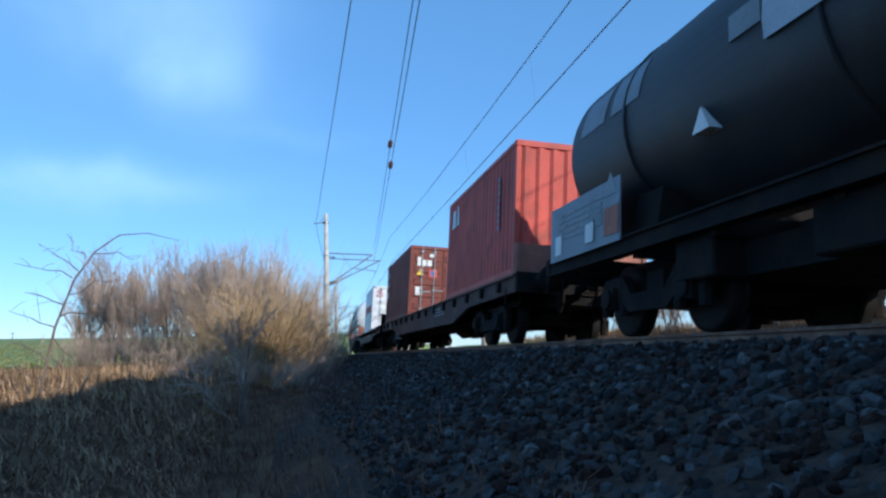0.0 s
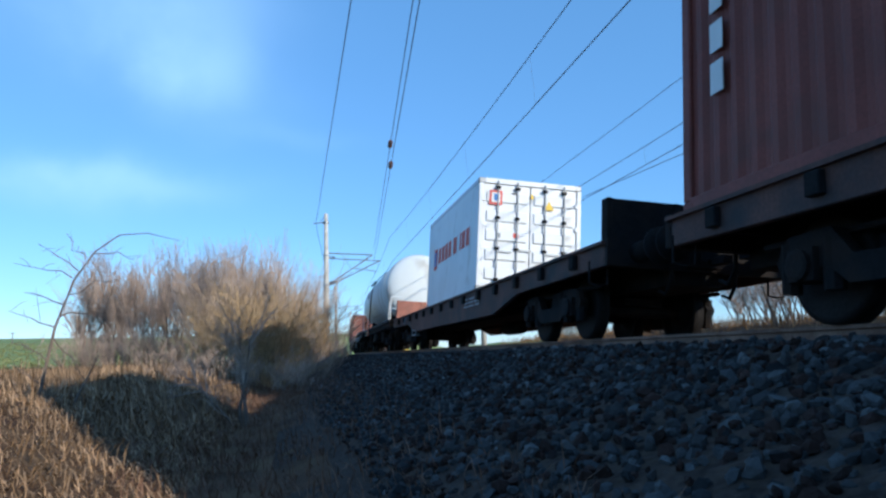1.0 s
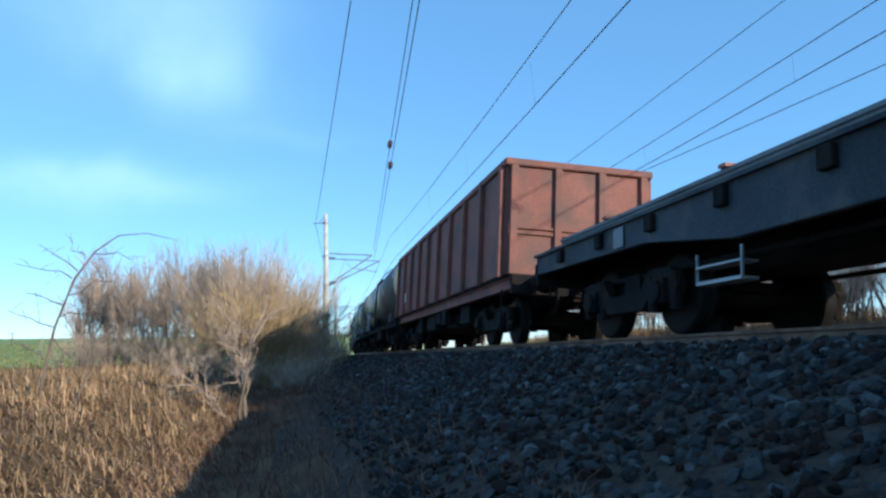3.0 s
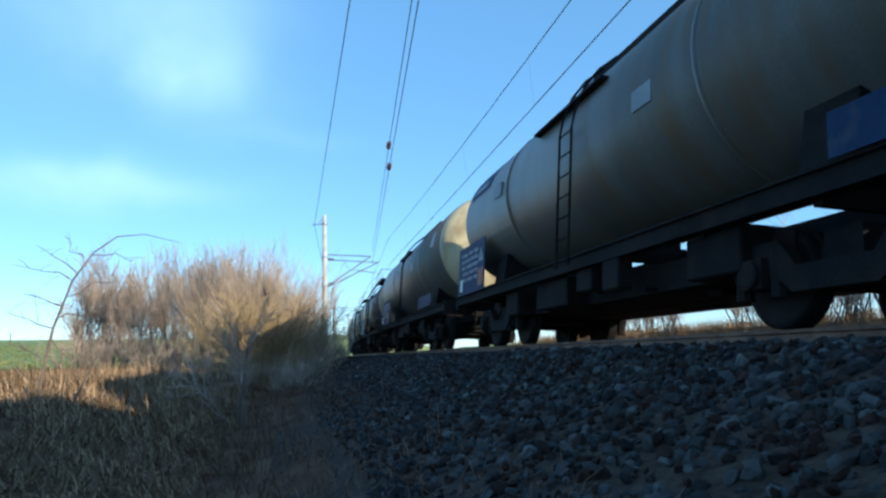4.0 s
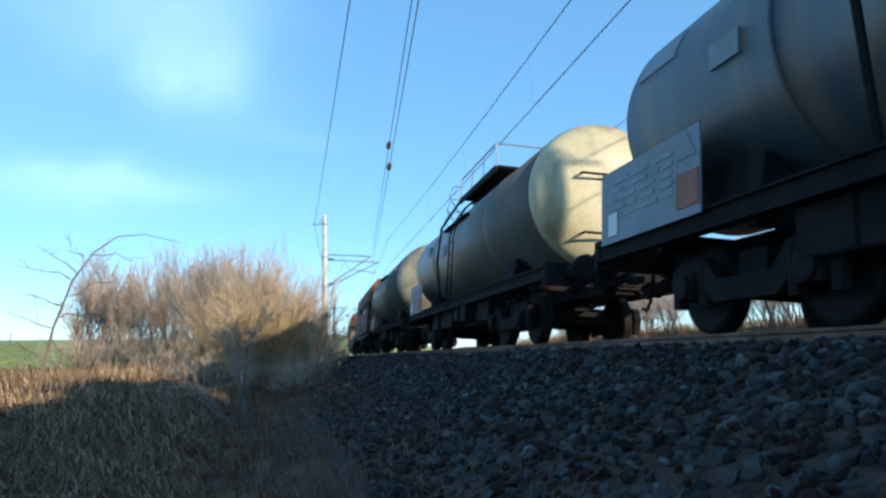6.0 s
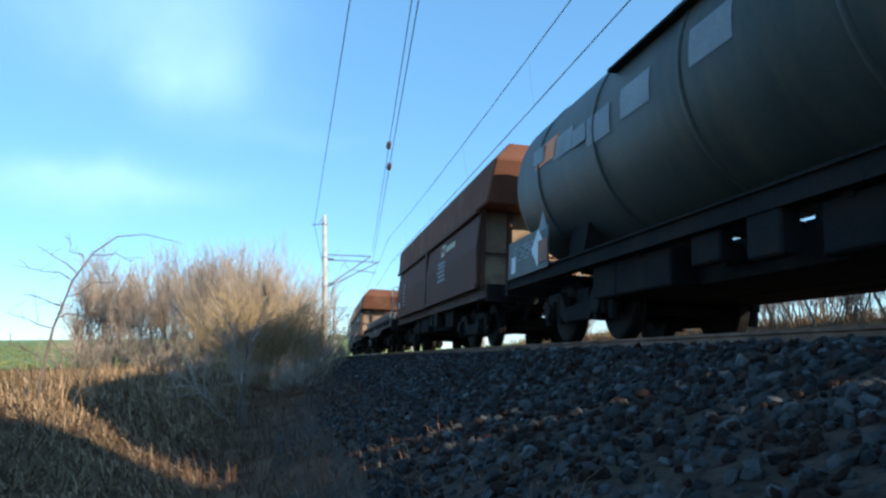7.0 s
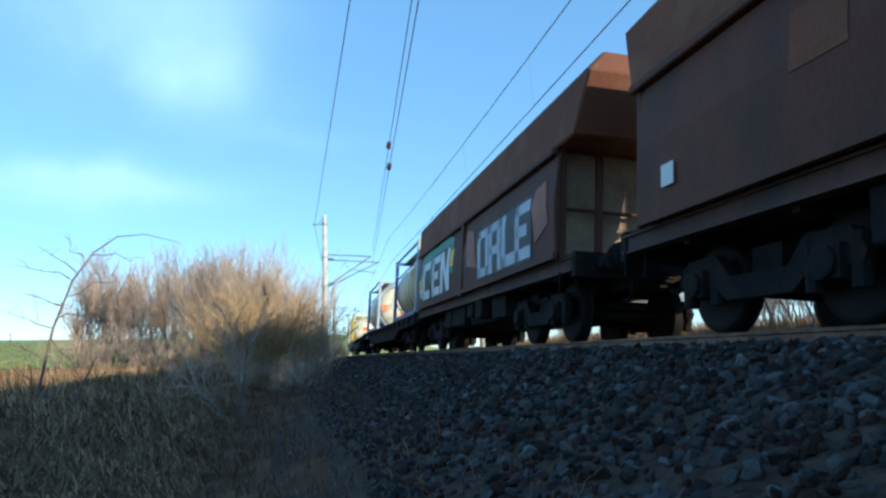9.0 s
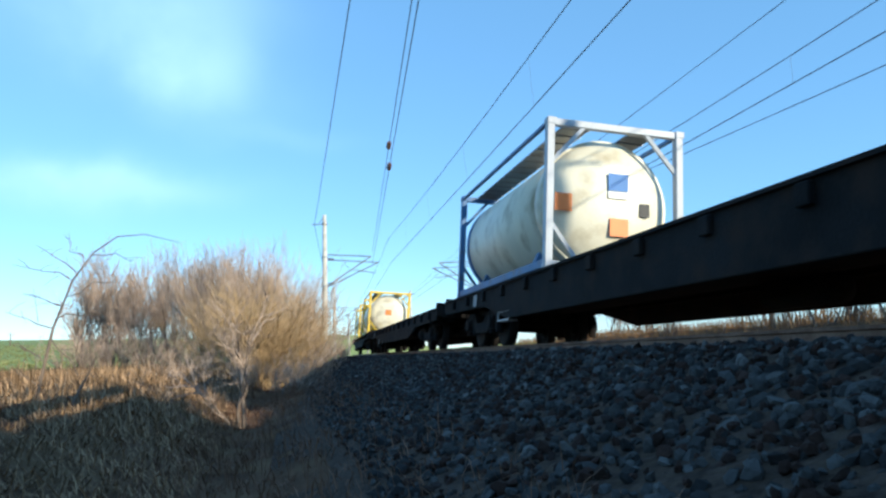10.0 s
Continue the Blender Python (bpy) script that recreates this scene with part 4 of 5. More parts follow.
def face_plate(th, name, material, x0, x1, z0, z1, y=-0.004, label=""):
    return part(name, Shape().box(x0, x1, y - 0.006, y, z0, z1), material, th, label)


def tank_container(s0, s1, at, frame_paint, shell, label, L=6.058):
    W, H, z = 2.438, 2.55, 1.12
    w, r, hc = W / 2, 1.15, 1.12 + 1.24
    th = thing("tank_container", label, "tank container", "tank containers")
    on_wagon(th, s0, s1, at)
    fm = M[frame_paint]
    em = M["lightgrey"] if frame_paint == "frameblue" else fm
    barrel = part("barrel", Shape().lathe([(0.6, r), (L - 0.6, r)], "y", (0, 0, hc), 48), M[shell], th, smooth=True)
    for e0, e1 in ((0.6, 0.16), (L - 0.6, L - 0.16)):
        part("dished_end", Shape().lathe(dish(e0, e1, r), "y", (0, 0, hc), 48), M[shell], th, smooth=True)
    for y in (0.62, L - 0.62):
        part("band", ring(y, r, 0, hc, 0.12, 0.012), M["frameblue"] if frame_paint == "frameblue" and y > 3 else M[shell], barrel, smooth=True)
    for y, q in ((0.0, em), (L - 0.14, fm)):
        for x in (-w, w - 0.13):
            part("corner_post", Shape().box(x, x + 0.13, y, y + 0.14, z + 0.1, z + H - 0.1), q, th, bevel=0.012)
            for zz in (z, z + H - 0.12):
                part("corner_casting", Shape().box(x - 0.006, x + 0.156, y - 0.008, y + 0.168, zz, zz + 0.12), q, th, bevel=0.012)
        part("end_beam", Shape().box(-w + 0.13, w - 0.13, y + 0.02, y + 0.13, z + H - 0.13, z + H - 0.01), q, th, bevel=0.01)
        part("end_beam", Shape().box(-w + 0.13, w - 0.13, y + 0.02, y + 0.13, z + 0.02, z + 0.16), q, th, bevel=0.01)
        for s in (-1, 1):
            part("brace", Shape().rod((s * (w - 0.1), y + 0.07, z + H - 0.75), (s * 0.55, y + 0.07, z + H - 0.1), 0.045, n=4), q, th)
            part("brace", Shape().rod((s * (w - 0.1), y + 0.07, z + 0.8), (s * 0.6, y + 0.07, z + 0.12), 0.045, n=4), q, th)
    for x in (-w + 0.02, w - 0.1):
        part("bottom_rail", Shape().box(x, x + 0.08, 0.14, L - 0.14, z + 0.06, z + 0.2), fm, th, bevel=0.01)
        part("top_rail", Shape().box(x, x + 0.07, 0.14, L - 0.14, z + H - 0.1, z + H - 0.03), fm, th, bevel=0.01)
    for x in (-0.85, 0.35):
        slab = part("walkway", Shape().box(x, x + 0.5, 0.15, L - 0.15, z + H - 0.05, z + H - 0.03), M["galv"], th)
        for k in range(14):
            y = 0.3 + k * 0.42
            part("walkway_rib", Shape().box(x, x + 0.5, y, y + 0.04, z + H - 0.075, z + H - 0.05), M["galv"], slab)
    for y in (1.3, L - 1.3):
        part("saddle", Shape().prism([(-1.05, z + 0.1), (1.05, z + 0.1), (0.85, hc - r * 0.62), (0, hc - r * 0.98), (-0.85, hc - r * 0.62)], "y", y - 0.08, y + 0.08), fm, th)
    part("manhole", Shape().lathe([(hc + r - 0.04, 0.3), (hc + r + 0.1, 0.3), (hc + r + 0.12, 0.2)], "z", (0, L / 2, 0), 16), M["galv"], th, smooth=True)
    part("outlet_valve", Shape().rod((0.0, L - 0.1, z + 0.45), (0.0, L - 0.6, z + 0.35), 0.09, n=10), M["galv"], th)
    return th


# ---- hopper wagon ----
def hopper_wagon(s0, s1, label, seed, pale_end=False):
    L, mid = s1 - s0, (s0 + s1) / 2
    a, b = -L / 2, L / 2
    th = thing("hopper_wagon", label, "hopper wagon", "hopper wagons")
    ride(th, mid, 0, L - 4)
    ledge, sh, topz = 2.82, 3.64, 4.05
    # upper bunker with sloped ends and chamfered roof
    sec = [(-1.42, ledge), (-1.36, sh), (-1.02, topz), (1.02, topz), (1.36, sh), (1.42, ledge)]
    ys = [(a - 0.3, a - 0.72, a - 0.45), (b - 0.3, b - 0.02, b - 0.25)]
    v = []
    for e in ys:
        for (x, z) in sec:
            k = 0 if z == ledge else (1 if z == sh else 2)
            v.append((x, e[k], z))
    n = 6
    f = [(0, 1, 4, 5), (1, 2, 3, 4), (6, 7, 10, 11), (7, 8, 9, 10)] + [(i, (i + 1) % n, n + (i + 1) % n, n + i) for i in range(n)]
    # bunker top and cover in a paler brown than the flaps below
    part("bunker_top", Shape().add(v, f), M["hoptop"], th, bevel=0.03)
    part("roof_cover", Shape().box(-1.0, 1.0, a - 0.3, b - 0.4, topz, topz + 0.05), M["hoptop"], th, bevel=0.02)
    # lower sides: flaps that hang from the ledge, in two bays
    for s in (-1, 1):
        part("ledge_rail", Shape().box(s * 1.42 - 0.05, s * 1.42 + 0.05, a + 0.35, b - 0.35, ledge - 0.1, ledge), M["hopper"], th, bevel=0.015)
        for y0, y1 in ((a + 0.3, -0.12), (0.12, b - 0.5)):
            pts = [(s * 1.38, ledge - 0.1), (s * 1.45, 2.0), (s * 1.42, 1.2), (s * 1.36, 1.2), (s * 1.33, ledge - 0.1)]
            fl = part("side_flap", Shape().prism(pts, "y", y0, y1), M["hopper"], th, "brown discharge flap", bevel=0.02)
            part("flap_rim", Shape().box(s * 1.42 - 0.035, s * 1.42 + 0.035, y0, y1, 1.14, 1.24), M["hopper"], fl)
        part("side_post", Shape().box(s * 1.4 - 0.06, s * 1.4 + 0.06, -0.12, 0.12, 1.1, ledge - 0.1), M["hopper"], th)
    # inner ends, funnel slopes
    for e, way in ((a, 1), (b, -1)):
        part("end_wall", Shape().prism([(e + way * 0.5, ledge), (e + way * 0.62, ledge), (e + way * 0.62, 1.15), (e + way * 0.5, 1.15)], "x", -1.34, 1.34), M["dusty"], th, bevel=0.02)
        part("end_slope", Shape().prism([(e + way * 0.6, 2.4), (e + way * 2.7, 0.95), (e + way * 2.7, 1.05), (e + way * 0.6, 2.6)], "x", -1.25, 1.25), M["hopper"], th)
        for x in (-1.3, -0.72, 0.72, 1.3):
            part("end_stanchion", Shape().box(x - 0.05, x + 0.05, e + way * 0.32, e + way * 0.42, 1.15, ledge), M["hopper"], th, bevel=0.01)
        part("end_rail", Shape().rod((-1.3, e + way * 0.36, 1.9), (1.3, e + way * 0.36, 1.9), 0.03), M["hopper"], th)
        lad = Shape()
        for x in (0.42, 0.78):
            o = 0.75 if way > 0 else 0.0
            lad.path([(x, e + way * 0.1, 1.15), (x, e + way * 0.05, 2.4), (x, e - way * (0.05 + o), 3.6), (x, e - way * (0.05 + o), 4.2), (x, e + way * (0.3 - o), 4.25)], 0.02)
        for k in range(4):
            lad.rod((0.42, e + way * 0.06, 1.3 + k * 0.33), (0.78, e + way * 0.06, 1.3 + k * 0.33), 0.014)
        part("end_ladder", lad, M["galv"], th)
        part("platform", Shape().box(-1.25, 1.25, e - 0.05 if way > 0 else e - 0.45, e + 0.45 if way > 0 else e + 0.05, 1.16, 1.2), M["grime"], th)
    part("hopper_chute", Shape().prism([(-1.2, 1.2), (1.2, 1.2), (1.0, 0.5), (0.3, 0.75), (-0.3, 0.75), (-1.0, 0.5)], "y", a + 3.6, b - 3.6), M["grime"], th)
    underframe(th, a - 0.1, b + 0.1, M["flat"])
    for y in (a + 2.0, b - 2.0):
        bogie(th, y)
    rnd = random.Random(seed)
    x = -1.452
    plate(th, "card_holder", M["signwhite"], b - 1.3, b - 1.07, 1.45, 1.68, x, "white paper in a card holder")
    return th


def flap_mark(th, material, outline, name="painted_letter", label="", lift=0.0):
    """A painted outline on the outer side of the hopper's flap; outline in (along, height)."""
    x = lambda z: -1.38 - 0.07 * (2.85 - z) / 0.85 if z > 2.0 else -1.45 + 0.03 * (2.0 - z) / 0.8
    shape = Shape()
    # the flap has a kink at 2 m, so the mark is cut there
    for keep in (1, -1):
        piece = []
        for (y0, z0), (y1, z1) in zip(outline, outline[1:] + outline[:1]):
            if (z0 - 2.0) * keep >= 0:
                piece.append((y0, z0))
            if (z0 - 2.0) * (z1 - 2.0) < 0:
                k = (2.0 - z0) / (z1 - z0)
                piece.append((y0 + (y1 - y0) * k, 2.0))
        n = len(piece)
        if n > 2:
            v = [(x(z) - 0.008 - lift, y, z) for y, z in piece] + [(x(z) + 0.02, y, z) for y, z in piece]
            shape.add(v, [tuple(range(n))] + [(k, (k + 1) % n, n + (k + 1) % n, n + k) for k in range(n)])
    return part(name, shape, material, th, label)


# ---- open wagon ----
def open_wagon(s0, s1, label):
    L, mid = s1 - s0, (s0 + s1) / 2
    a, b = -L / 2, L / 2
    th = thing("open_wagon", label, "open wagon")
    ride(th, mid, 0, L - 4)
    z0, z1, w = 1.2, 3.35, 1.38
    for s in (-1, 1):
        sw = part("side_wall", Shape().box(s * w - 0.03, s * w + 0.03, a, b, z0, z1 - 0.1), M["eas"], th)
        part("top_rim", Shape().box(s * w - 0.09, s * w + 0.09, a - 0.05, b + 0.05, z1 - 0.14, z1), M["eas"], sw, bevel=0.02)
        for k in range(10):
            y = a + 0.15 + k * (L - 0.3) / 9
            part("side_rib", Shape().box(s * (w + 0.08) - 0.05, s * (w + 0.08) + 0.05, y - 0.08, y + 0.08, z0 - 0.05, z1 - 0.12), M["eas"], sw, bevel=0.01)
    for e in (a, b):
        ew = part("end_wall", Shape().box(-w, w, e - 0.03, e + 0.03, z0, z1 - 0.1), M["eas"], th)
        part("top_rim", Shape().box(-w - 0.08, w + 0.08, e - 0.1, e + 0.1, z1 - 0.13, z1 + 0.004), M["eas"], ew, bevel=0.02)
        for x in (-1.28, -0.43, 0.43, 1.28):
            part("end_rib", Shape().box(x - 0.07, x + 0.07, e - 0.11, e + 0.11, z0, z1 - 0.12), M["eas"], ew, bevel=0.012)
        for z in (1.95, 2.05):
            part("end_rail", Shape().box(-w, w, e - 0.075, e + 0.075, z, z + 0.05), M["eas"], ew)
    part("floor", Shape().box(-w, w, a, b, z0 - 0.05, z0 + 0.03), M["grime"], th)
    underframe(th, a - 0.1, b + 0.1, M["eas"])
    for y in (a + 2.0, b - 2.0):
        bogie(th, y)
    rnd = random.Random(8)
    bars(th, M["signgrey"], b - 1.6, b - 0.5, 2.2, 2.9, 6, -1.412, rnd)
    plate(th, "card_holder", M["signwhite"], b - 1.9, b - 1.65, 1.6, 1.9, -1.412)
    return th


# ---- the train, front to rear ----
def build_train():
    # leading dark tank wagon
    t = tank_wagon(-4.2, 9.74, 1.28, 2.62, "blacktank", "black tank wagon with pale cladding and a grey panel", 1, rings=4,
                   panel=("grey lettered panel", "greypanel", 2.3, 1.1, 1.9))
    L = 13.94
    barrel_patch(t, M["lightgrey"], -4.0, 2.25, -0.15, 1.3, 1.28, 2.62, "cladding", "pale grey cladding sheet", 0.03)
    plate(t, "card_holder", M["signwhite"], 5.6, 5.85, 1.2, 1.45, -1.36)
    for y0 in (4.55, 5.5):
        barrel_patch(t, M["greypanel"], y0, y0 + 0.75, 0.12, 0.55, 1.28, 2.62, "faded_sign")
    part("marking", Shape().prism([(3.15, 1.95), (3.45, 1.95), (3.3, 2.2)], "x", -1.25, -1.1), M["signwhite"], t)

    # two container flats
    A = (11.7, 32.0)
    flat_wagon(*A, "dark brown container flat wagon with fish-bellied sills", boards=[(-9.9, 1.75, "board")])
    c = container(*A, 12.15, "red", "red corrugated shipping container, closed end facing forward", doors=False)
    rnd = random.Random(3)
    face = -1.219 - 0.012
    part("logo_shape", Shape().prism([(5.05, 3.0), (5.55, 3.0), (5.45, 3.45), (5.2, 3.45)], "x", face - 0.006, face), M["signwhite"], c, "white logo shape")
    part("logo_shape", Shape().prism([(4.72, 3.0), (4.98, 3.0), (4.98, 3.5), (4.85, 3.5)], "x", face - 0.006, face), M["signwhite"], c, "white logo shape")
    for k in range(8):
        plate(c, "lettering_bar", M["signgrey"], 1.0, 1.12, 2.2 + k * 0.14, 2.3 + k * 0.14, face)
    c = container(*A, 25.1, "brown", "brown corrugated shipping container with double doors and white lettering", L=6.75)
    for k, (zz, h) in enumerate(((3.1, 0.3), (2.68, 0.3), (2.25, 0.32))):
        plate(c, "lettering_bar", M["signwhite"], 6.0, 6.2, zz, zz + h, face)
    for x0, x1, z0, z1, q in ((-0.95, -0.82, 3.02, 3.34, "signwhite"), (-0.78, -0.62, 3.02, 3.24, "signwhite"), (-0.58, -0.42, 3.02, 3.24, "signwhite"), (-0.5, -0.3, 3.36, 3.48, "signwhite"),
                              (-0.52, -0.22, 2.6, 2.92, "signred"), (-0.98, -0.74, 1.95, 2.25, "signwhite"), (0.25, 0.5, 3.1, 3.24, "signwhite"), (0.55, 0.9, 3.12, 3.26, "signwhite"),
                              (0.3, 0.5, 2.8, 2.88, "signwhite"), (0.6, 0.9, 2.9, 3.0, "signwhite"), (0.3, 0.52, 2.62, 2.7, "signwhite"), (0.62, 0.95, 2.7, 2.78, "signwhite"), (0.3, 0.55, 2.45, 2.52, "signwhite"), (0.62, 0.92, 2.5, 2.58, "signwhite")):
        face_plate(c, "lettering_bar", M[q], x0, x1, z0, z1)
    part("hazard_sign", Shape().prism([(-0.96, 2.68), (-0.7, 2.68), (-0.83, 2.92)], "y", -0.012, -0.004), M["yellow"], c, "yellow warning triangle")
    face_plate(c, "emblem", M["signblue"], -0.44, -0.3, 2.66, 2.86, -0.011)

    B = (33.5, 53.2)
    flat_wagon(*B, "dark brown container flat wagon with a red end board", boards=[(9.7, 1.92, "board"), (-9.7, 1.75, "grime")])
    c = container(*B, 40.42, "white", "white shipping container with red lettering and double doors", plain_sides=True)
    x = -1.219
    for k, (y0, wd) in enumerate(((4.75, 0.42), (4.2, 0.36), (3.75, 0.36), (3.3, 0.36), (2.85, 0.36), (2.2, 0.42), (1.72, 0.16), (1.3, 0.36), (0.85, 0.36))):
        if k == 0:
            plate(c, "logo_shape", M["signred"], y0, y0 + wd, 2.22, 2.82, x + 0.012)
            plate(c, "logo_core", M["signblue"], y0 + 0.1, y0 + wd - 0.1, 2.32, 2.72, x + 0.004)
        else:
            plate(c, "lettering_bar", M["signred"], y0 + 0.02, y0 + wd - 0.04, 2.34, 2.76, x + 0.012)
    for x0, x1, z0, z1, q, yy in ((-0.98, -0.68, 3.15, 3.48, "signred", -0.004), (-0.93, -0.73, 3.2, 3.43, "signwhite", -0.011), (-0.88, -0.78, 3.24, 3.4, "signblue", -0.017),
                                  (-0.45, -0.35, 3.42, 3.46, "black", -0.004), (-0.4, -0.28, 2.42, 2.52, "signred", -0.004), (0.0, 0.06, 3.35, 3.45, "yellow", -0.004), (-0.8, -0.7, 2.4, 2.5, "signgrey", -0.004)):
        face_plate(c, "door_sign", M[q], x0, x1, z0, z1, yy)
    part("hazard_sign", Shape().prism([(0.32, 3.12), (0.56, 3.12), (0.44, 3.34)], "y", -0.012, -0.004), M["yellow"], c, "yellow warning triangle")

    # white tank wagon
    t = tank_wagon(55.5, 69.25, 1.46, 2.8, "ivory", "large white tank wagon with ribbed barrel", 5, rings=5, girder=True)
    for k in range(7):
        barrel_patch(t, M["signgrey"] if k % 2 else M["signred"], 4.9 + k * 0.2, 5.06 + k * 0.2, 0.42, 0.5, 1.46, 2.8, "lettering_bar")
    part("hazard_diamond", Shape().prism([(3.4, 1.5), (3.6, 1.29), (3.8, 1.5), (3.6, 1.71)], "x", -1.36, -1.33), M["signwhite"], t)
    part("hazard_diamond", Shape().prism([(3.4, 1.06), (3.6, 0.85), (3.8, 1.06), (3.6, 1.27)], "x", -1.36, -1.33), M["signred"], t)
    plate(t, "orange_plate", M["orange"], 4.25, 4.6, 0.92, 1.2, -1.34)
    for y in (-7.15, 7.4):
        part("end_platform", Shape().box(-1.3, 1.3, y - 0.5, y + 0.4, 1.2, 1.25), M["grime"], t)
        h = Shape()
        for x in (-1.25, -0.75, 0.75, 1.25):
            h.rod((x, y, 1.25), (x, y, 2.25), 0.024)
        h.path([(-1.25, y, 2.25), (-0.75, y, 2.25)], 0.024).path([(0.75, y, 2.25), (1.25, y, 2.25)], 0.024).path([(-1.25, y, 1.75), (-0.75, y, 1.75)], 0.018).path([(-1.25, y, 2.25), (-1.25, y - (0.6 if y > 0 else -0.6), 2.2), (-1.25, y - (0.6 if y > 0 else -0.6), 1.25)], 0.024)
        part("end_handrail", h, M["ivory"] if y < 0 else M["grime"], t)

    # rail-carrying flat
    C = (71.6, 86.9)
    flat_wagon(*C, "blue-grey flat wagon with patchy fish-bellied sills", sill="wavy", top=1.32, stanchions=True, belly=0.55)
    rail_stack(*C, 73.2, 86.3, 1, 1.34)

    open_wagon(88.3, 102.2, "rust-red open goods wagon with ribbed steel sides")

    # tank wagons
    t = tank_wagon(104.0, 117.3, 1.38, 2.78, "greytank", "grimy grey tank wagon with cream end and blue-grey panel", 11, panel=("blue lettered panel", "bluepanel", 2.2, 1.12, 2.2), end="cream", rings=2, platform=True)
    barrel_patch(t, M["bluepanel"], 4.5, 6.0, 0.3, 0.75, 1.38, 2.78, "painted_panel")
    barrel_patch(t, M["signgrey"], 4.8, 5.8, 0.36, 0.46, 1.38, 2.78, "lettering_bar", lift=0.016)
    barrel_patch(t, M["greypanel"], -6.1, -5.3, 0.1, 0.5, 1.38, 2.78, "painted_panel")
    plate(t, "side_panel", M["bluepanel"], -5.9, -4.8, 1.15, 1.5, -1.34)
    t = tank_wagon(119.8, 132.9, 1.38, 2.78, "greytank", "grimy grey tank wagon with cream dented end and blue panel", 12, panel=("blue lettered panel", "bluepanel", 2.6, 1.12, 2.15), end="cream", rings=2, platform=True, tail=0.65, nose=0.4)
    barrel_patch(t, M["greypanel"], -5.6, -5.1, 0.05, 0.35, 1.38, 2.78, "painted_panel")
    plate(t, "side_panel", M["bluepanel"], -5.4, -3.2, 1.2, 1.55, -1.34)
    t = tank_wagon(135.6, 146.3, 1.3, 2.55, "bluetank", "blue-grey tank wagon with top platform and lettered panel", 13, panel=("blue lettered panel", "bluepanel", 2.5, 1.1, 2.02), end="tan", rings=2, platform=True, rails=True, tail=0.6)
    for k, (y, wd) in enumerate(((4.3, 0.36), (3.8, 0.36), (3.35, 0.3), (2.9, 0.34))):
        barrel_patch(t, M["signgrey"], y - 0.2, y - 0.2 + wd, 0.28, 0.58, 1.3, 2.55, "logo_bar")
    t = tank_wagon(149.2, 160.3, 1.3, 2.55, "bluetank", "blue-grey tank wagon with railed top platform, pale end", 14, panel=("pale lettered panel", "greypanel", 2.2, 1.1, 2.0), end="tan", rings=2, platform=True, rails=True)
    barrel_patch(t, M["signgrey"], 4.2, 5.0, 0.32, 0.62, 1.3, 2.55, "painted_panel")
    t = tank_wagon(163.1, 175.2, 1.3, 2.55, "greytank", "grey tank wagon with railed platform and cream end", 15, panel=("pale lettered panel", "greypanel", 2.0, 1.1, 2.0), end="cream", rings=2, platform=True, rails=True)
    t = tank_wagon(178.3, 189.6, 1.42, 2.7, "greentank", "grey-green tank wagon with graffiti and pale end", 16, panel=("grey-green lettered panel", "greentank", 2.0, 1.1, 1.75), end="tan", rings=5, climb=False)
    for y0, q0, q1, mm in ((-4.2, 0.35, 0.7, "orange"), (-2.4, 0.4, 0.75, "cream"), (-0.9, -0.1, 0.18, "signgrey"), (0.6, -0.12, 0.15, "signgrey"), (1.6, -0.15, 0.12, "greypanel"), (3.4, 0.0, 0.25, "orange"), (2.8, -0.05, 0.2, "signgrey")):
        barrel_patch(t, M[mm], y0, y0 + (0.7 if mm != "orange" else 0.9), q0, q1, 1.42, 2.7, "graffiti_patch", "faded graffiti patch")
    e = Shape()
    rnd = random.Random(21)
    for k in range(9):
        x0, zz = rnd.uniform(-1.0, 0.6), rnd.uniform(2.2, 3.5)
        e.rod((x0, -5.72, zz), (x0 + rnd.uniform(0.2, 0.6), -5.72, zz + rnd.uniform(-0.3, 0.3)), 0.02, n=4)
    part("graffiti_lines", e, M["black"], t, "dark graffiti scrawl")
    part("hazard_diamond", Shape().prism([(4.0, 1.45), (4.3, 1.15), (4.6, 1.45), (4.3, 1.75)], "x", -1.36, -1.33), M["signwhite"], t)

    # hoppers and second rail flat
    h = hopper_wagon(191.45, 204.0, "brown self-discharging hopper wagon with chamfered roof", 31)
    flap_mark(h, M["cream"], [(-2.55, 2.3), (-2.15, 2.3), (-2.15, 2.6), (-2.55, 2.6)], "logo_shape", "faded beige logo")
    flap_mark(h, M["hopper"], [(-2.43, 2.4), (-2.27, 2.4), (-2.27, 2.52), (-2.43, 2.52)], "logo_core", "", 0.006)
    for k in range(3):
        flap_mark(h, M["cream"], [(-3.0 - k * 0.35, 2.36), (-2.75 - k * 0.35, 2.36), (-2.75 - k * 0.35, 2.5), (-3.0 - k * 0.35, 2.5)], "lettering_bar")
    for k in range(5):
        flap_mark(h, M["signgrey"], [(-2.75, 1.66 + k * 0.11), (-1.85 - 0.1 * (k % 2), 1.66 + k * 0.11), (-1.85 - 0.1 * (k % 2), 1.72 + k * 0.11), (-2.75, 1.72 + k * 0.11)], "lettering_bar")
    for k in range(6):
        flap_mark(h, M["signgrey"], [(4.0, 1.5 + k * 0.13), (4.35, 1.5 + k * 0.13), (4.35, 1.56 + k * 0.13), (4.0, 1.56 + k * 0.13)], "lettering_bar")

    D = (206.2, 221.4)
    flat_wagon(*D, "blue-grey flat wagon with patchy fish-bellied sills", sill="wavy", top=1.32, stanchions=True, belly=0.55)
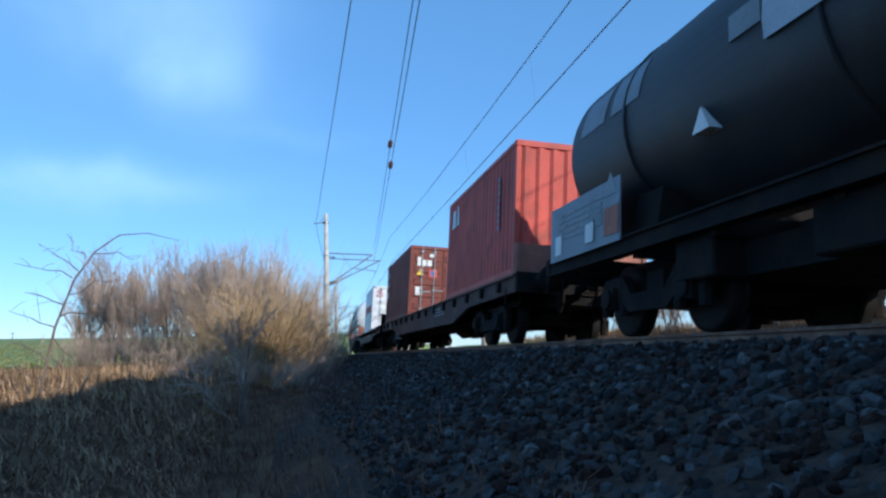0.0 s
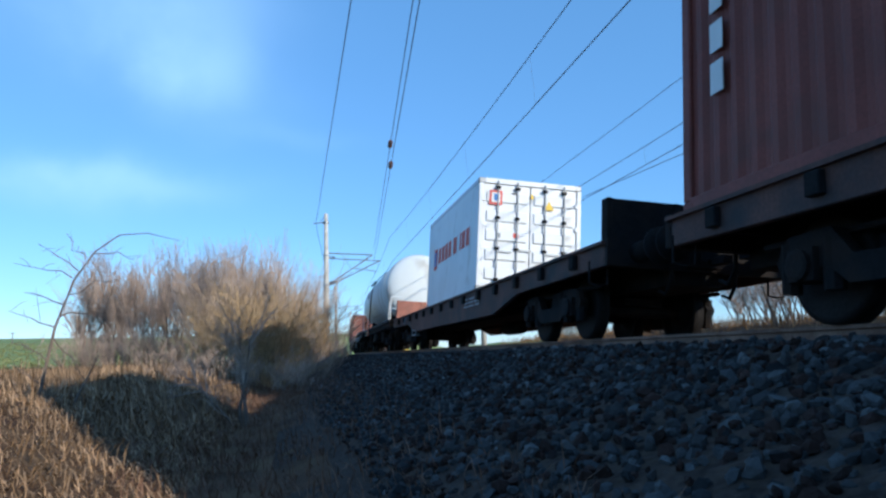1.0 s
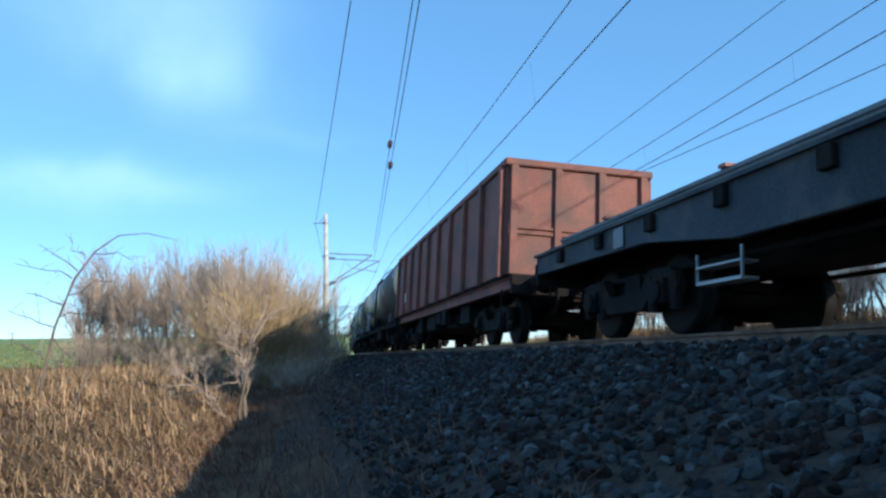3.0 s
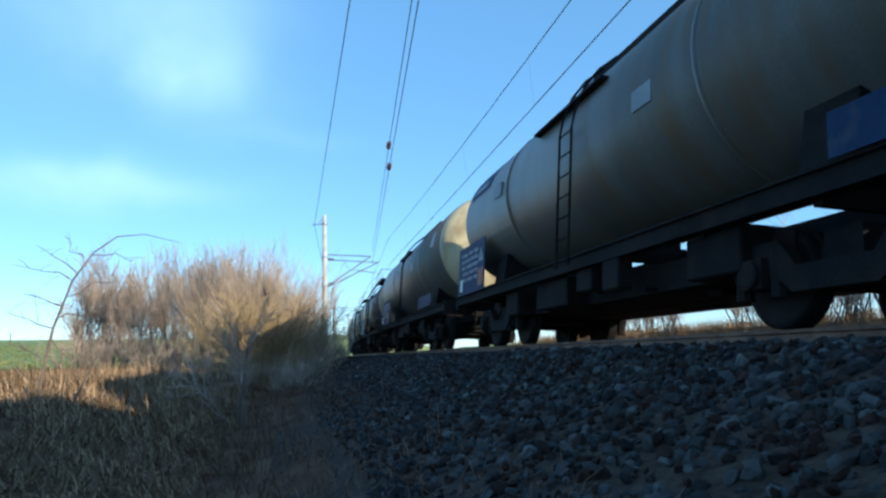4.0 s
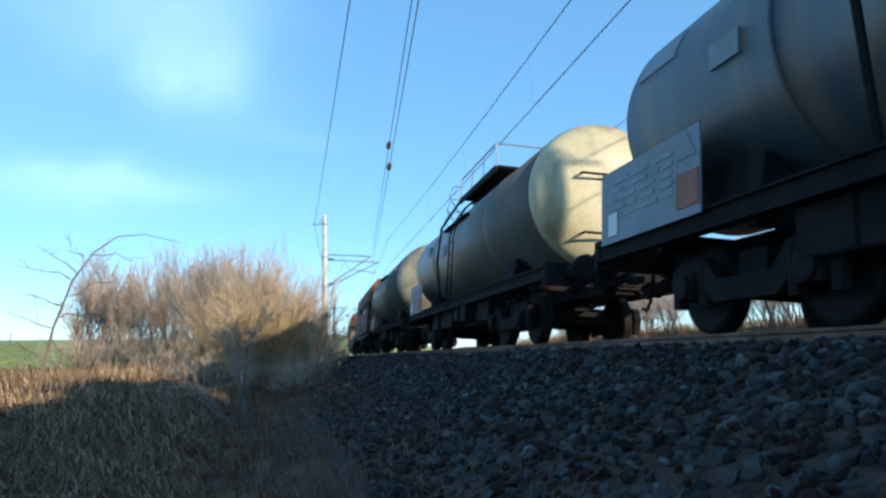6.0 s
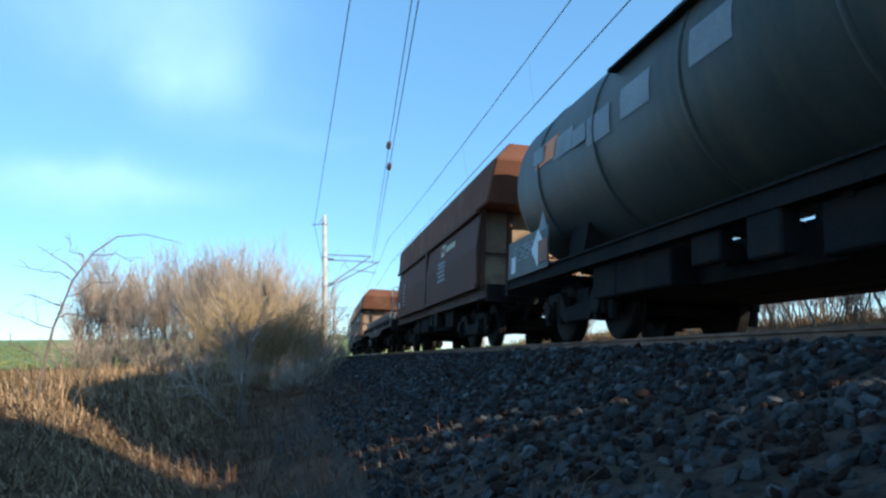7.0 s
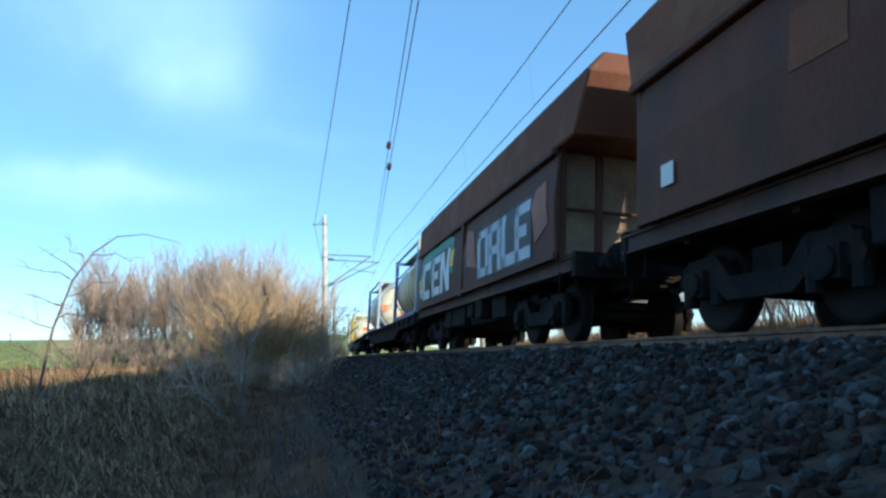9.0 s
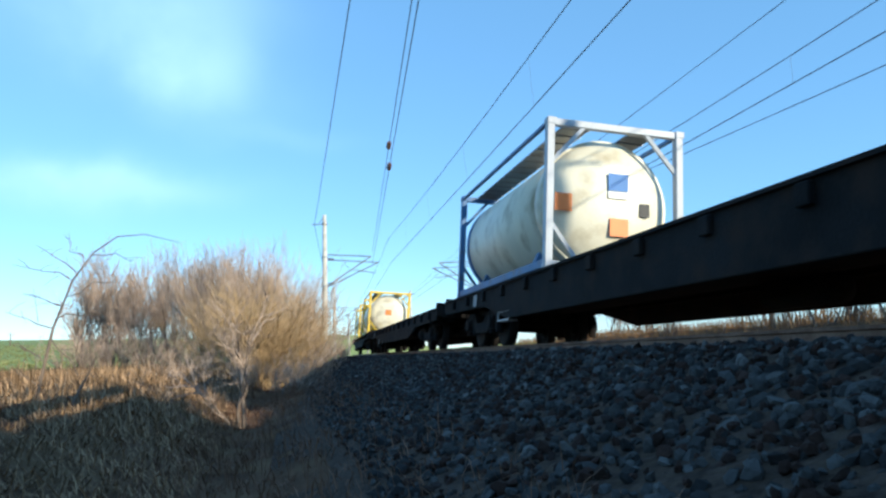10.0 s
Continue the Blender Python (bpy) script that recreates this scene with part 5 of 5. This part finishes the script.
    rail_stack(*D, 208.3, 220.8, 2, 1.34)
    h = hopper_wagon(222.9, 236.1, "brown hopper wagon with dusty pale end", 32)
    flap_mark(h, M["cream"], [(-2.3, 2.2), (-1.7, 2.2), (-1.7, 2.55), (-2.3, 2.55)], "faded_logo", "faded beige mark")
    flap_mark(h, M["hopper"], [(-2.12, 2.3), (-1.88, 2.3), (-1.88, 2.45), (-2.12, 2.45)], "logo_core", "", 0.006)
    flap_mark(h, M["hoptop"], [(3.0, 1.9), (3.6, 1.9), (3.6, 2.4), (3.0, 2.4)], "primer_patch")
    h = hopper_wagon(237.8, 250.1, "brown hopper wagon sprayed with white and green graffiti", 33)
    # graffiti: outlined white letters on the rear bay, pale blue letters on the front bay
    flap_mark(h, M["green"], [(0.9, 1.75), (5.3, 1.8), (5.2, 2.6), (4.4, 2.78), (3.0, 2.68), (2.0, 2.8), (1.0, 2.6)], "graffiti_cloud", "dark green sprayed outline")
    flap_mark(h, M["yellow"], [(0.85, 1.9), (1.25, 1.9), (1.25, 2.3), (0.85, 2.3)], "graffiti_patch", "ochre sprayed patch", 0.004)
    flap_mark(h, M["yellow"], [(4.95, 1.6), (5.35, 1.6), (5.35, 2.0), (4.95, 2.0)], "graffiti_patch", "ochre sprayed patch", 0.004)
    strokes = {"C": [(0, 0, 1, 0.22), (0, 0, 0.3, 1), (0, 0.78, 1, 1)], "E": [(0, 0, 0.3, 1), (0, 0, 1, 0.2), (0, 0.4, 0.8, 0.6), (0, 0.8, 1, 1)],
               "D": [(0, 0, 0.28, 1), (0, 0, 1, 0.18), (0, 0.82, 1, 1), (0.75, 0, 1, 1)], "A": [(0, 0, 0.28, 1), (0.72, 0, 1, 1), (0, 0.82, 1, 1), (0, 0.35, 1, 0.52)], "L": [(0, 0, 0.3, 1), (0, 0, 1, 0.22)],
               "N": [(0, 0, 0.28, 1), (0.72, 0, 1, 1)]}

    def letter(ch, y, z, w, hgt, mm):
        # letters read from the outside, so they run towards the front
        flap_mark(h, M["black"], [(y - w - 0.06, z - 0.06), (y + 0.06, z - 0.06), (y + 0.06, z + hgt + 0.06), (y - w - 0.06, z + hgt + 0.06)] if ch in "EN" else [(y - w - 0.03, z - 0.04), (y + 0.03, z - 0.04), (y + 0.03, z + hgt + 0.04), (y - w - 0.03, z + hgt + 0.04)], "letter_shadow", "", 0.006)
        for x0, z0, x1, z1 in strokes[ch]:
            flap_mark(h, mm, [(y - w * x1, z + hgt * z0), (y - w * x0, z + hgt * z0), (y - w * x0, z + hgt * z1), (y - w * x1, z + hgt * z1)], "painted_letter", "", 0.012)
        if ch == "N":
            flap_mark(h, mm, [(y - w * 0.28, z + hgt), (y, z + hgt), (y - w * 0.72, z), (y - w, z)], "painted_letter", "", 0.014)

    for ch, y in (("C", 4.8), ("E", 3.45), ("N", 2.3)):
        letter(ch, y, 1.36, 1.05, 1.05, M["signwhite"])
    for ch, y in (("D", -1.5), ("A", -2.35), ("L", -3.2), ("E", -4.0)):
        letter(ch, y, 1.32, 0.8, 0.95, M["lightgrey"])
    flap_mark(h, M["board"], [(-5.6, 1.7), (-5.0, 1.5), (-4.85, 2.1), (-4.95, 2.35), (-5.45, 2.4)], "graffiti_patch", "red sprayed patch", 0.004)
    flap_mark(h, M["board"], [(-1.4, 1.55), (-0.5, 1.7), (-0.4, 2.5), (-1.0, 2.4)], "graffiti_patch", "faint red sprayed patch", 0.002)

    # tank containers
    E_ = (250.95, 271.4)
    flat_wagon(*E_, "dark container flat wagon with deep sills", sill="grime", top=1.1, belly=0.66)
    c = tank_container(*E_, 251.4, "frameblue", "cream", "cream tank container in a blue steel frame")
    plate(c, "orange_plate", M["orange"], 1.6, 2.0, 2.6, 2.9, -1.13)
    plate(c, "sign", M["signwhite"], 1.5, 2.1, 2.95, 3.1, -1.02)
    c = tank_container(*E_, 264.5, "frameblue", "tankwhite", "white tank container in a pale steel frame with orange plates")
    face_plate(c, "orange_plate", M["orange"], -1.0, -0.7, 2.15, 2.45, 0.2, "orange warning plate")
    face_plate(c, "orange_plate", M["orange"], -0.05, 0.28, 1.78, 2.08, 0.14, "orange warning plate")
    face_plate(c, "sign", M["signblue"], -0.08, 0.28, 2.55, 2.85, 0.14, "blue sign")
    face_plate(c, "sign", M["signwhite"], -0.08, 0.28, 2.42, 2.54, 0.14)
    face_plate(c, "sign", M["black"], 0.5, 0.68, 2.15, 2.38, 0.17)
    F_ = (272.6, 292.3)
    flat_wagon(*F_, "empty dark container flat wagon with deep sills", sill="grime", top=1.04, belly=0.66)
    G_ = (293.5, 313.4)
    flat_wagon(*G_, "dark container flat wagon carrying yellow-framed tanks", sill="grime", top=1.1, belly=0.66)
    for at in (295.6, 306.4):
        c = tank_container(*G_, at, "frameyellow", "tankwhite", "white tank container in a yellow steel frame")
        face_plate(c, "orange_plate", M["orange"], -0.2, 0.15, 2.3, 2.6, 0.14, "orange warning plate")


build_train()


# ---- plants ----
def tubes_mesh(name, segs, material, sides=3):
    """segs: rows of (x0, y0, z0, x1, y1, z1, r0, r1); each becomes a small tapered prism."""
    s = np.array(segs)
    a, b = s[:, 0:3], s[:, 3:6]
    d = b - a
    d /= np.maximum(1e-6, np.linalg.norm(d, axis=1))[:, None]
    ref = np.where(np.abs(d[:, 2:3]) > 0.9, [[1.0, 0.13, 0]], [[0.0, 0.13, 1.0]])
    u = np.cross(d, ref)
    u /= np.linalg.norm(u, axis=1)[:, None]
    w = np.cross(d, u)
    vs = []
    for p, r in ((a, s[:, 6]), (b, s[:, 7])):
        for k in range(sides):
            q = k * math.tau / sides
            vs.append(p + (u * math.cos(q) + w * math.sin(q)) * r[:, None])
    v = np.stack(vs, 1).reshape(-1, 3)
    n = len(s)
    base = (np.arange(n) * 2 * sides)[:, None]
    f = np.concatenate([base + np.array([[k, (k + 1) % sides, sides + (k + 1) % sides, sides + k]]) for k in range(sides)], 1).reshape(-1, 4)
    return fast_mesh(name, v.tolist(), f.tolist(), material)


def grow(rnd, p, d, length, r, depth, out, spread, up, kids, thin, bend=0.13, steps=4):
    """Grows one branch, then its side branches, into out[depth]."""
    p, d = Vector(p), Vector(d).normalized()
    line = [p]
    for i in range(steps):
        d = (d + Vector((rnd.gauss(0, bend), rnd.gauss(0, bend), rnd.gauss(0, bend) + up * 0.25))).normalized()
        q = line[-1] + d * length / steps
        out.setdefault(depth, []).append((*line[-1], *q, max(thin, r * (1 - 0.8 * i / steps)), max(thin * 0.6, r * (1 - 0.8 * (i + 1) / steps))))
        line.append(q)
    if depth:
        for _ in range(kids[depth - 1]):
            i = rnd.randint(1, steps - 1) if steps > 2 else 1
            side = Vector((rnd.gauss(0, 1), rnd.gauss(0, 1), rnd.gauss(0, 0.5))).normalized()
            e = ((line[i + 1] - line[i]).normalized() + side * spread + Vector((0, 0, up))).normalized()
            grow(rnd, line[i].lerp(line[i + 1], rnd.random()), e, length * rnd.uniform(0.3, 0.6), r * 0.45, depth - 1, out, spread, up, kids, thin, bend, 3 if depth > 1 else 2)


def plant(name, label, category, group, seed, stems, material, trunk_material, at, spread=0.5, up=0.1, kids=(5, 9), fan=0.5, scale=1.0, thin=0.004):
    """stems: (count, length, radius); kids: side branches, from the twigs inwards. Trunks and crown are parts."""
    rnd = random.Random(seed)
    out = {}
    n, length, r = stems
    depth = len(kids)
    for _ in range(n):
        ang = rnd.uniform(0, math.tau)
        lean = abs(rnd.gauss(0, fan))
        grow(rnd, (rnd.gauss(0, 0.05 + fan * 0.4), rnd.gauss(0, 0.05 + fan * 0.4), -0.12), (math.cos(ang) * lean, math.sin(ang) * lean, 1), length * rnd.uniform(0.65, 1.1), r * rnd.uniform(0.7, 1.1), depth, out, spread, up, kids, thin)
    th = thing(name, label, category, group)
    th.matrix_basis = pose(*at)
    th.scale = (scale, scale, scale)
    tk = part("trunk", tubes_mesh("trunk", out[depth], trunk_material, 5), None, th)
    if n > 4:
        tagged(tk, kind="stuff")
    crown = [q for k, v in out.items() if k != depth for q in v]
    tagged(part("crown", tubes_mesh("crown", crown, material, 3), None, th), "fine bare twigs", kind="stuff")
    return th


def again(th, x, y, turn, scale):
    keep = th.scale.copy()
    th.scale = (scale, scale, scale)
    q = copy_thing(th, pose(x, y, ground_z(x, y, False), 0, 0, turn))
    th.scale = keep
    return q


def blades(name, label, count, place, height, width, material, lean, seed, clump=1):
    """Bent ribbons of dry grass; place(rng) gives x, y."""
    rng = np.random.default_rng(seed)
    pts = []
    while len(pts) < count:
        x, y = place(rng)
        for _ in range(clump):
            pts.append((x + rng.normal(0, 0.05), y + rng.normal(0, 0.05)))
    pts = np.array(pts[:count])
    z = np.array([ground_z(x, y) for x, y in pts]) - 0.02
    n = len(pts)
    h = rng.uniform(*height, n) * (0.6 + 0.5 * rng.random(n))
    ang = rng.uniform(0, math.tau, n) * 0.8 + 1.6
    tilt = np.clip(rng.normal(lean, 0.35, n), 0.05, 1.5)
    dirv = np.stack([np.cos(ang), np.sin(ang)], 1)
    side = np.stack([-dirv[:, 1], dirv[:, 0]], 1)
    wd = rng.uniform(*width, n)
    root = np.concatenate([pts, z[:, None]], 1)

    def at(frac, t, wf):
        c = root.copy()
        c[:, :2] += dirv * (h * frac * np.sin(t))[:, None]
        c[:, 2] += h * frac * np.cos(t)
        o = np.concatenate([side * (wd * wf)[:, None], np.zeros((n, 1))], 1)
        return c, o

    c0, o0 = at(0, tilt, 1)
    c1, o1 = at(0.55, tilt * 0.75, 0.8)
    c2, _ = at(1.0, np.minimum(1.9, tilt * 1.25), 0)
    v = np.stack([c0 - o0, c0 + o0, c1 - o1, c1 + o1, c2], 1).reshape(-1, 3)
    b = np.arange(n)[:, None] * 5
    f = (b + np.array([[0, 1, 3, 2]])).tolist() + (b + np.array([[2, 3, 4]])).tolist()
    ob = new(name, fast_mesh(name, v.tolist(), f, material))
    return tagged(ob, label, "grass", kind="stuff")


def build_plants():
    def bank(rng):
        y = 1.2 + 16 * rng.random() ** 1.6 if rng.random() < 0.9 else rng.uniform(-5, 1.2)
        return rng.uniform(-7.5, -0.9), y

    def meadow(rng):
        y = 9 + 42 * rng.random() ** 1.3
        return rng.uniform(-20, -1.2) + off(y), y

    def slope(rng):
        y = 1.6 + 26 * rng.random()
        return -1.4 + 2.7 * rng.random() ** 1.3 + off(y), y

    def far_bank(rng):
        y = rng.uniform(-2, 60)
        return rng.uniform(13.8, 24) + off(y), y

    blades("dry_grass", "matted straw-coloured dry grass on the bank", 46000, bank, (0.13, 0.4), (0.003, 0.008), M["straw"], 1.17, 1, 3)
    blades("dry_grass", "straw-coloured dry grass along the field edge", 26000, meadow, (0.25, 0.55), (0.006, 0.012), M["straw"], 0.7, 2, 4)
    blades("dry_weeds", "brown withered weeds in the ditch", 13000, slope, (0.12, 0.34), (0.003, 0.006), M["weed"], 0.7, 3, 3)
    blades("dry_grass", "rust-coloured dry grass beyond the second track", 16000, far_bank, (0.35, 0.8), (0.006, 0.012), M["rustgrass"], 0.5, 4, 4)

    def field(rng):
        r, q = 54 + 150 * rng.random() ** 1.5, rng.uniform(-0.5, -0.12)
        return r * math.sin(q), r * math.cos(q)

    blades("field_grass", "short green crop on the far field", 26000, field, (0.16, 0.3), (0.05, 0.1), M["crop"], 0.5, 6, 4)

    def g(x, y):
        return (x, y, ground_z(x, y, False))

    # willow bushes beside the first mast
    o_ = plant("willow_bush", "leafless orange-twigged willow bush", "bush", "bushes", 5, (60, 2.6, 0.02), M["willow"], M["willow"], g(-0.9, 27.5), 0.6, 0.04, (6, 10), 0.75, 1.1, 0.0055)
    again(o_, -2.3, 31.5, 120, 1.05)
    again(o_, 0.5, 32.5, 200, 0.9)
    w = plant("willow_bush", "leafless pinkish-brown willow bush", "bush", "bushes", 6, (52, 4.2, 0.03), M["twig"], M["twig"], g(-2.0, 37.0), 0.38, 0.2, (6, 11), 0.42, 1.04, 0.0062)
    again(w, -4.2, 39.0, 70, 1.0)
    again(w, -0.2, 39.5, 140, 1.02)
    again(w, -2.2, 43.5, 220, 1.16)
    again(w, 0.9, 43.0, 20, 0.85)
    # row of slender bare trees
    kinds = [plant("bare_tree", "slender leafless tree with upright branches", "tree", "bare trees", 20 + k, (3 + k, 5.0, 0.075), M["twig"], M["bark"], g(-8.0 - 1.6 * k, 46.0 + k), 0.5, 0.26, (6, 8, 10), 0.26, 0.95, 0.0065) for k in range(3)]
    for i, (x, y) in enumerate(((-5.6, 44), (-6.6, 45.5), (-7.2, 47), (-8.8, 44), (-10.2, 45.5), (-11.0, 48), (-12.0, 46), (-9.2, 49), (-12.6, 49), (-5.4, 48), (-4.9, 46))):
        again(kinds[i % 3], x, y, 67 * i, 0.78 + 0.08 * (i * 7 % 4))
    # undergrowth at their feet
    s = plant("bare_shrub", "small leafless grey shrub at the ditch", "shrub", "shrubs", 31, (11, 1.0, 0.014), M["twig"], M["bark"], g(-2.9, 17.5), 0.6, 0.05, (4, 7), 0.6, 1.0, 0.003)
    plant("ditch_tree", "small crooked leafless tree rooted in the ditch", "tree", "bare trees", 44, (3, 1.75, 0.045), M["twig"], M["bark"], g(-0.85, 13.0), 0.75, 0.0, (5, 7, 8), 0.35, 1.0, 0.0028)
    for i, (x, y) in enumerate(((0.4, 21.5), (-0.2, 23.0), (-2.4, 22.0), (-7.0, 42), (-9.5, 43), (-12, 44), (-4.6, 36), (-10.8, 42), (-3.2, 33), (-8.2, 41), (-5.8, 41), (-6.4, 43.5), (-7.6, 44.2), (-8.6, 42.2), (-9.8, 44.4), (-11.4, 43.4), (-10.2, 41.6), (-7.6, 40.6), (-5.0, 42.4), (-4.4, 40.4), (-12.4, 42.6), (-1.5, 24.5), (0.9, 26.0), (1.2, 30.0), (1.5, 34.0), (0.1, 25.0))):
        again(s, x + off(y), y, 80 * i, (0.95 + 0.2 * (i % 2)) if y < 30 else 1.7 + 0.25 * (i % 3))
    f = plant("bare_shrub", "tangled leafless shrub beyond the tracks", "shrub", "shrubs", 33, (16, 2.3, 0.03), M["twig"], M["bark"], g(17.5, 13.0), 0.6, 0.1, (6, 9), 0.65, 1.0, 0.006)
    for i, (x, y) in enumerate(((18.5, 7.0), (17.0, 9.5), (19.5, 16.5), (17.8, 20), (18.8, 25), (18.0, 31), (20.0, 38), (19.0, 46), (22, 55), (17.0, 4.0), (20.5, 11.5), (18.3, 1.0), (22, 8), (23, 14), (22, 20), (24, 28), (21.5, 4.5), (18.5, 14.5), (19.2, 18.5), (18.2, 23), (20.5, 22), (19.8, 28), (19.0, 34.5), (20.6, 42), (21.5, 50), (18.6, 11), (20.0, 5.5))):
        again(f, x, y, 50 * i, 0.85 + 0.12 * (i % 4))
    for i, (x, y) in enumerate(((2.2, 66), (0.6, 72), (3.8, 80), (6.2, 104), (5.0, 112), (9.0, 128))):
        again(w, x, y, 40 * i, 0.36 + 0.06 * (i % 3))

    # young tree leaning over the bank
    bx, by = -3.15, 10.0
    th = thing("sapling", "thin arching leafless sapling on the bank", "tree")
    th.location = (bx, by, ground_z(bx, by, False) - 0.22)
    trunk = [(0, 0, 0), (0.06, 0, 0.5), (0.16, 0.02, 1.12), (0.36, 0.05, 1.75), (0.6, 0.05, 2.12), (0.9, 0.0, 2.33), (1.25, 0.0, 2.36), (1.66, 0.02, 2.26)]
    part("trunk", Shape().tube(trunk, [0.022, 0.02, 0.017, 0.014, 0.011, 0.008, 0.006, 0.003], 6), M["bark"], th)
    rnd = random.Random(9)
    arms = [((0.36, 0, 1.75), (-0.36, 0.1, 1.98)), ((0.42, 0, 1.9), (-0.1, 0, 2.15)), ((0.16, 0, 1.12), (-0.42, 0.1, 1.36)), ((0.6, 0, 2.12), (1.2, 0.1, 2.0)), ((0.3, 0, 1.55), (0.9, 0.1, 1.75)),
            ((0.14, 0, 1.0), (0.62, -0.1, 0.4)), ((0.25, 0, 1.4), (-0.2, 0.1, 1.6)), ((0.1, 0, 0.7), (-0.35, 0, 0.95)), ((0.5, 0, 2.0), (0.2, 0.1, 2.35)), ((0.05, 0, 0.4), (-0.3, 0, 0.62)), ((0.2, 0, 1.25), (0.75, 0.1, 1.3))]
    for a, b in arms:
        a, b = Vector(a), Vector(b)
        pts = [a.lerp(b, k / 4) + Vector((rnd.gauss(0, 0.02), 0, rnd.gauss(0, 0.03))) for k in range(5)]
        br = part("branch", Shape().tube(pts, [0.009, 0.008, 0.006, 0.005, 0.003], 5), M["bark"], th)
        for _ in range(4):
            q = a.lerp(b, rnd.uniform(0.2, 0.95))
            e = q + Vector((rnd.gauss(0, 0.16), rnd.gauss(0, 0.05), rnd.gauss(0.06, 0.12)))
            part("twig", Shape().tube([q, q.lerp(e, 0.5) + Vector((0, 0, 0.02)), e], [0.004, 0.003, 0.0015], 4), M["bark"], br)
    # second stem at its foot
    part("stem", Shape().tube([(0.4, 0, 0.05), (0.5, 0, 0.3), (0.62, 0, 0.55), (0.7, 0, 0.75)], [0.02, 0.016, 0.012, 0.006], 5), M["bark"], th)
    # far posts on the field's rim
    for x, y, h in ((-60.0, 150.0, 3.4), (-66.0, 190.0, 3.0)):
        p = new("wooden_pole", Shape().lathe([(0, 0.14), (h, 0.1)], "z", n=8).box(-0.7, 0.7, -0.05, 0.05, h - 0.5, h - 0.4).mesh("wooden_pole", M["bark"]))
        p.location = (x, y, ground_z(x, y) - 0.1)
        tagged(p, "far wooden pole on the green field", "pole", "far poles")


build_plants()

build_stones()
motions()
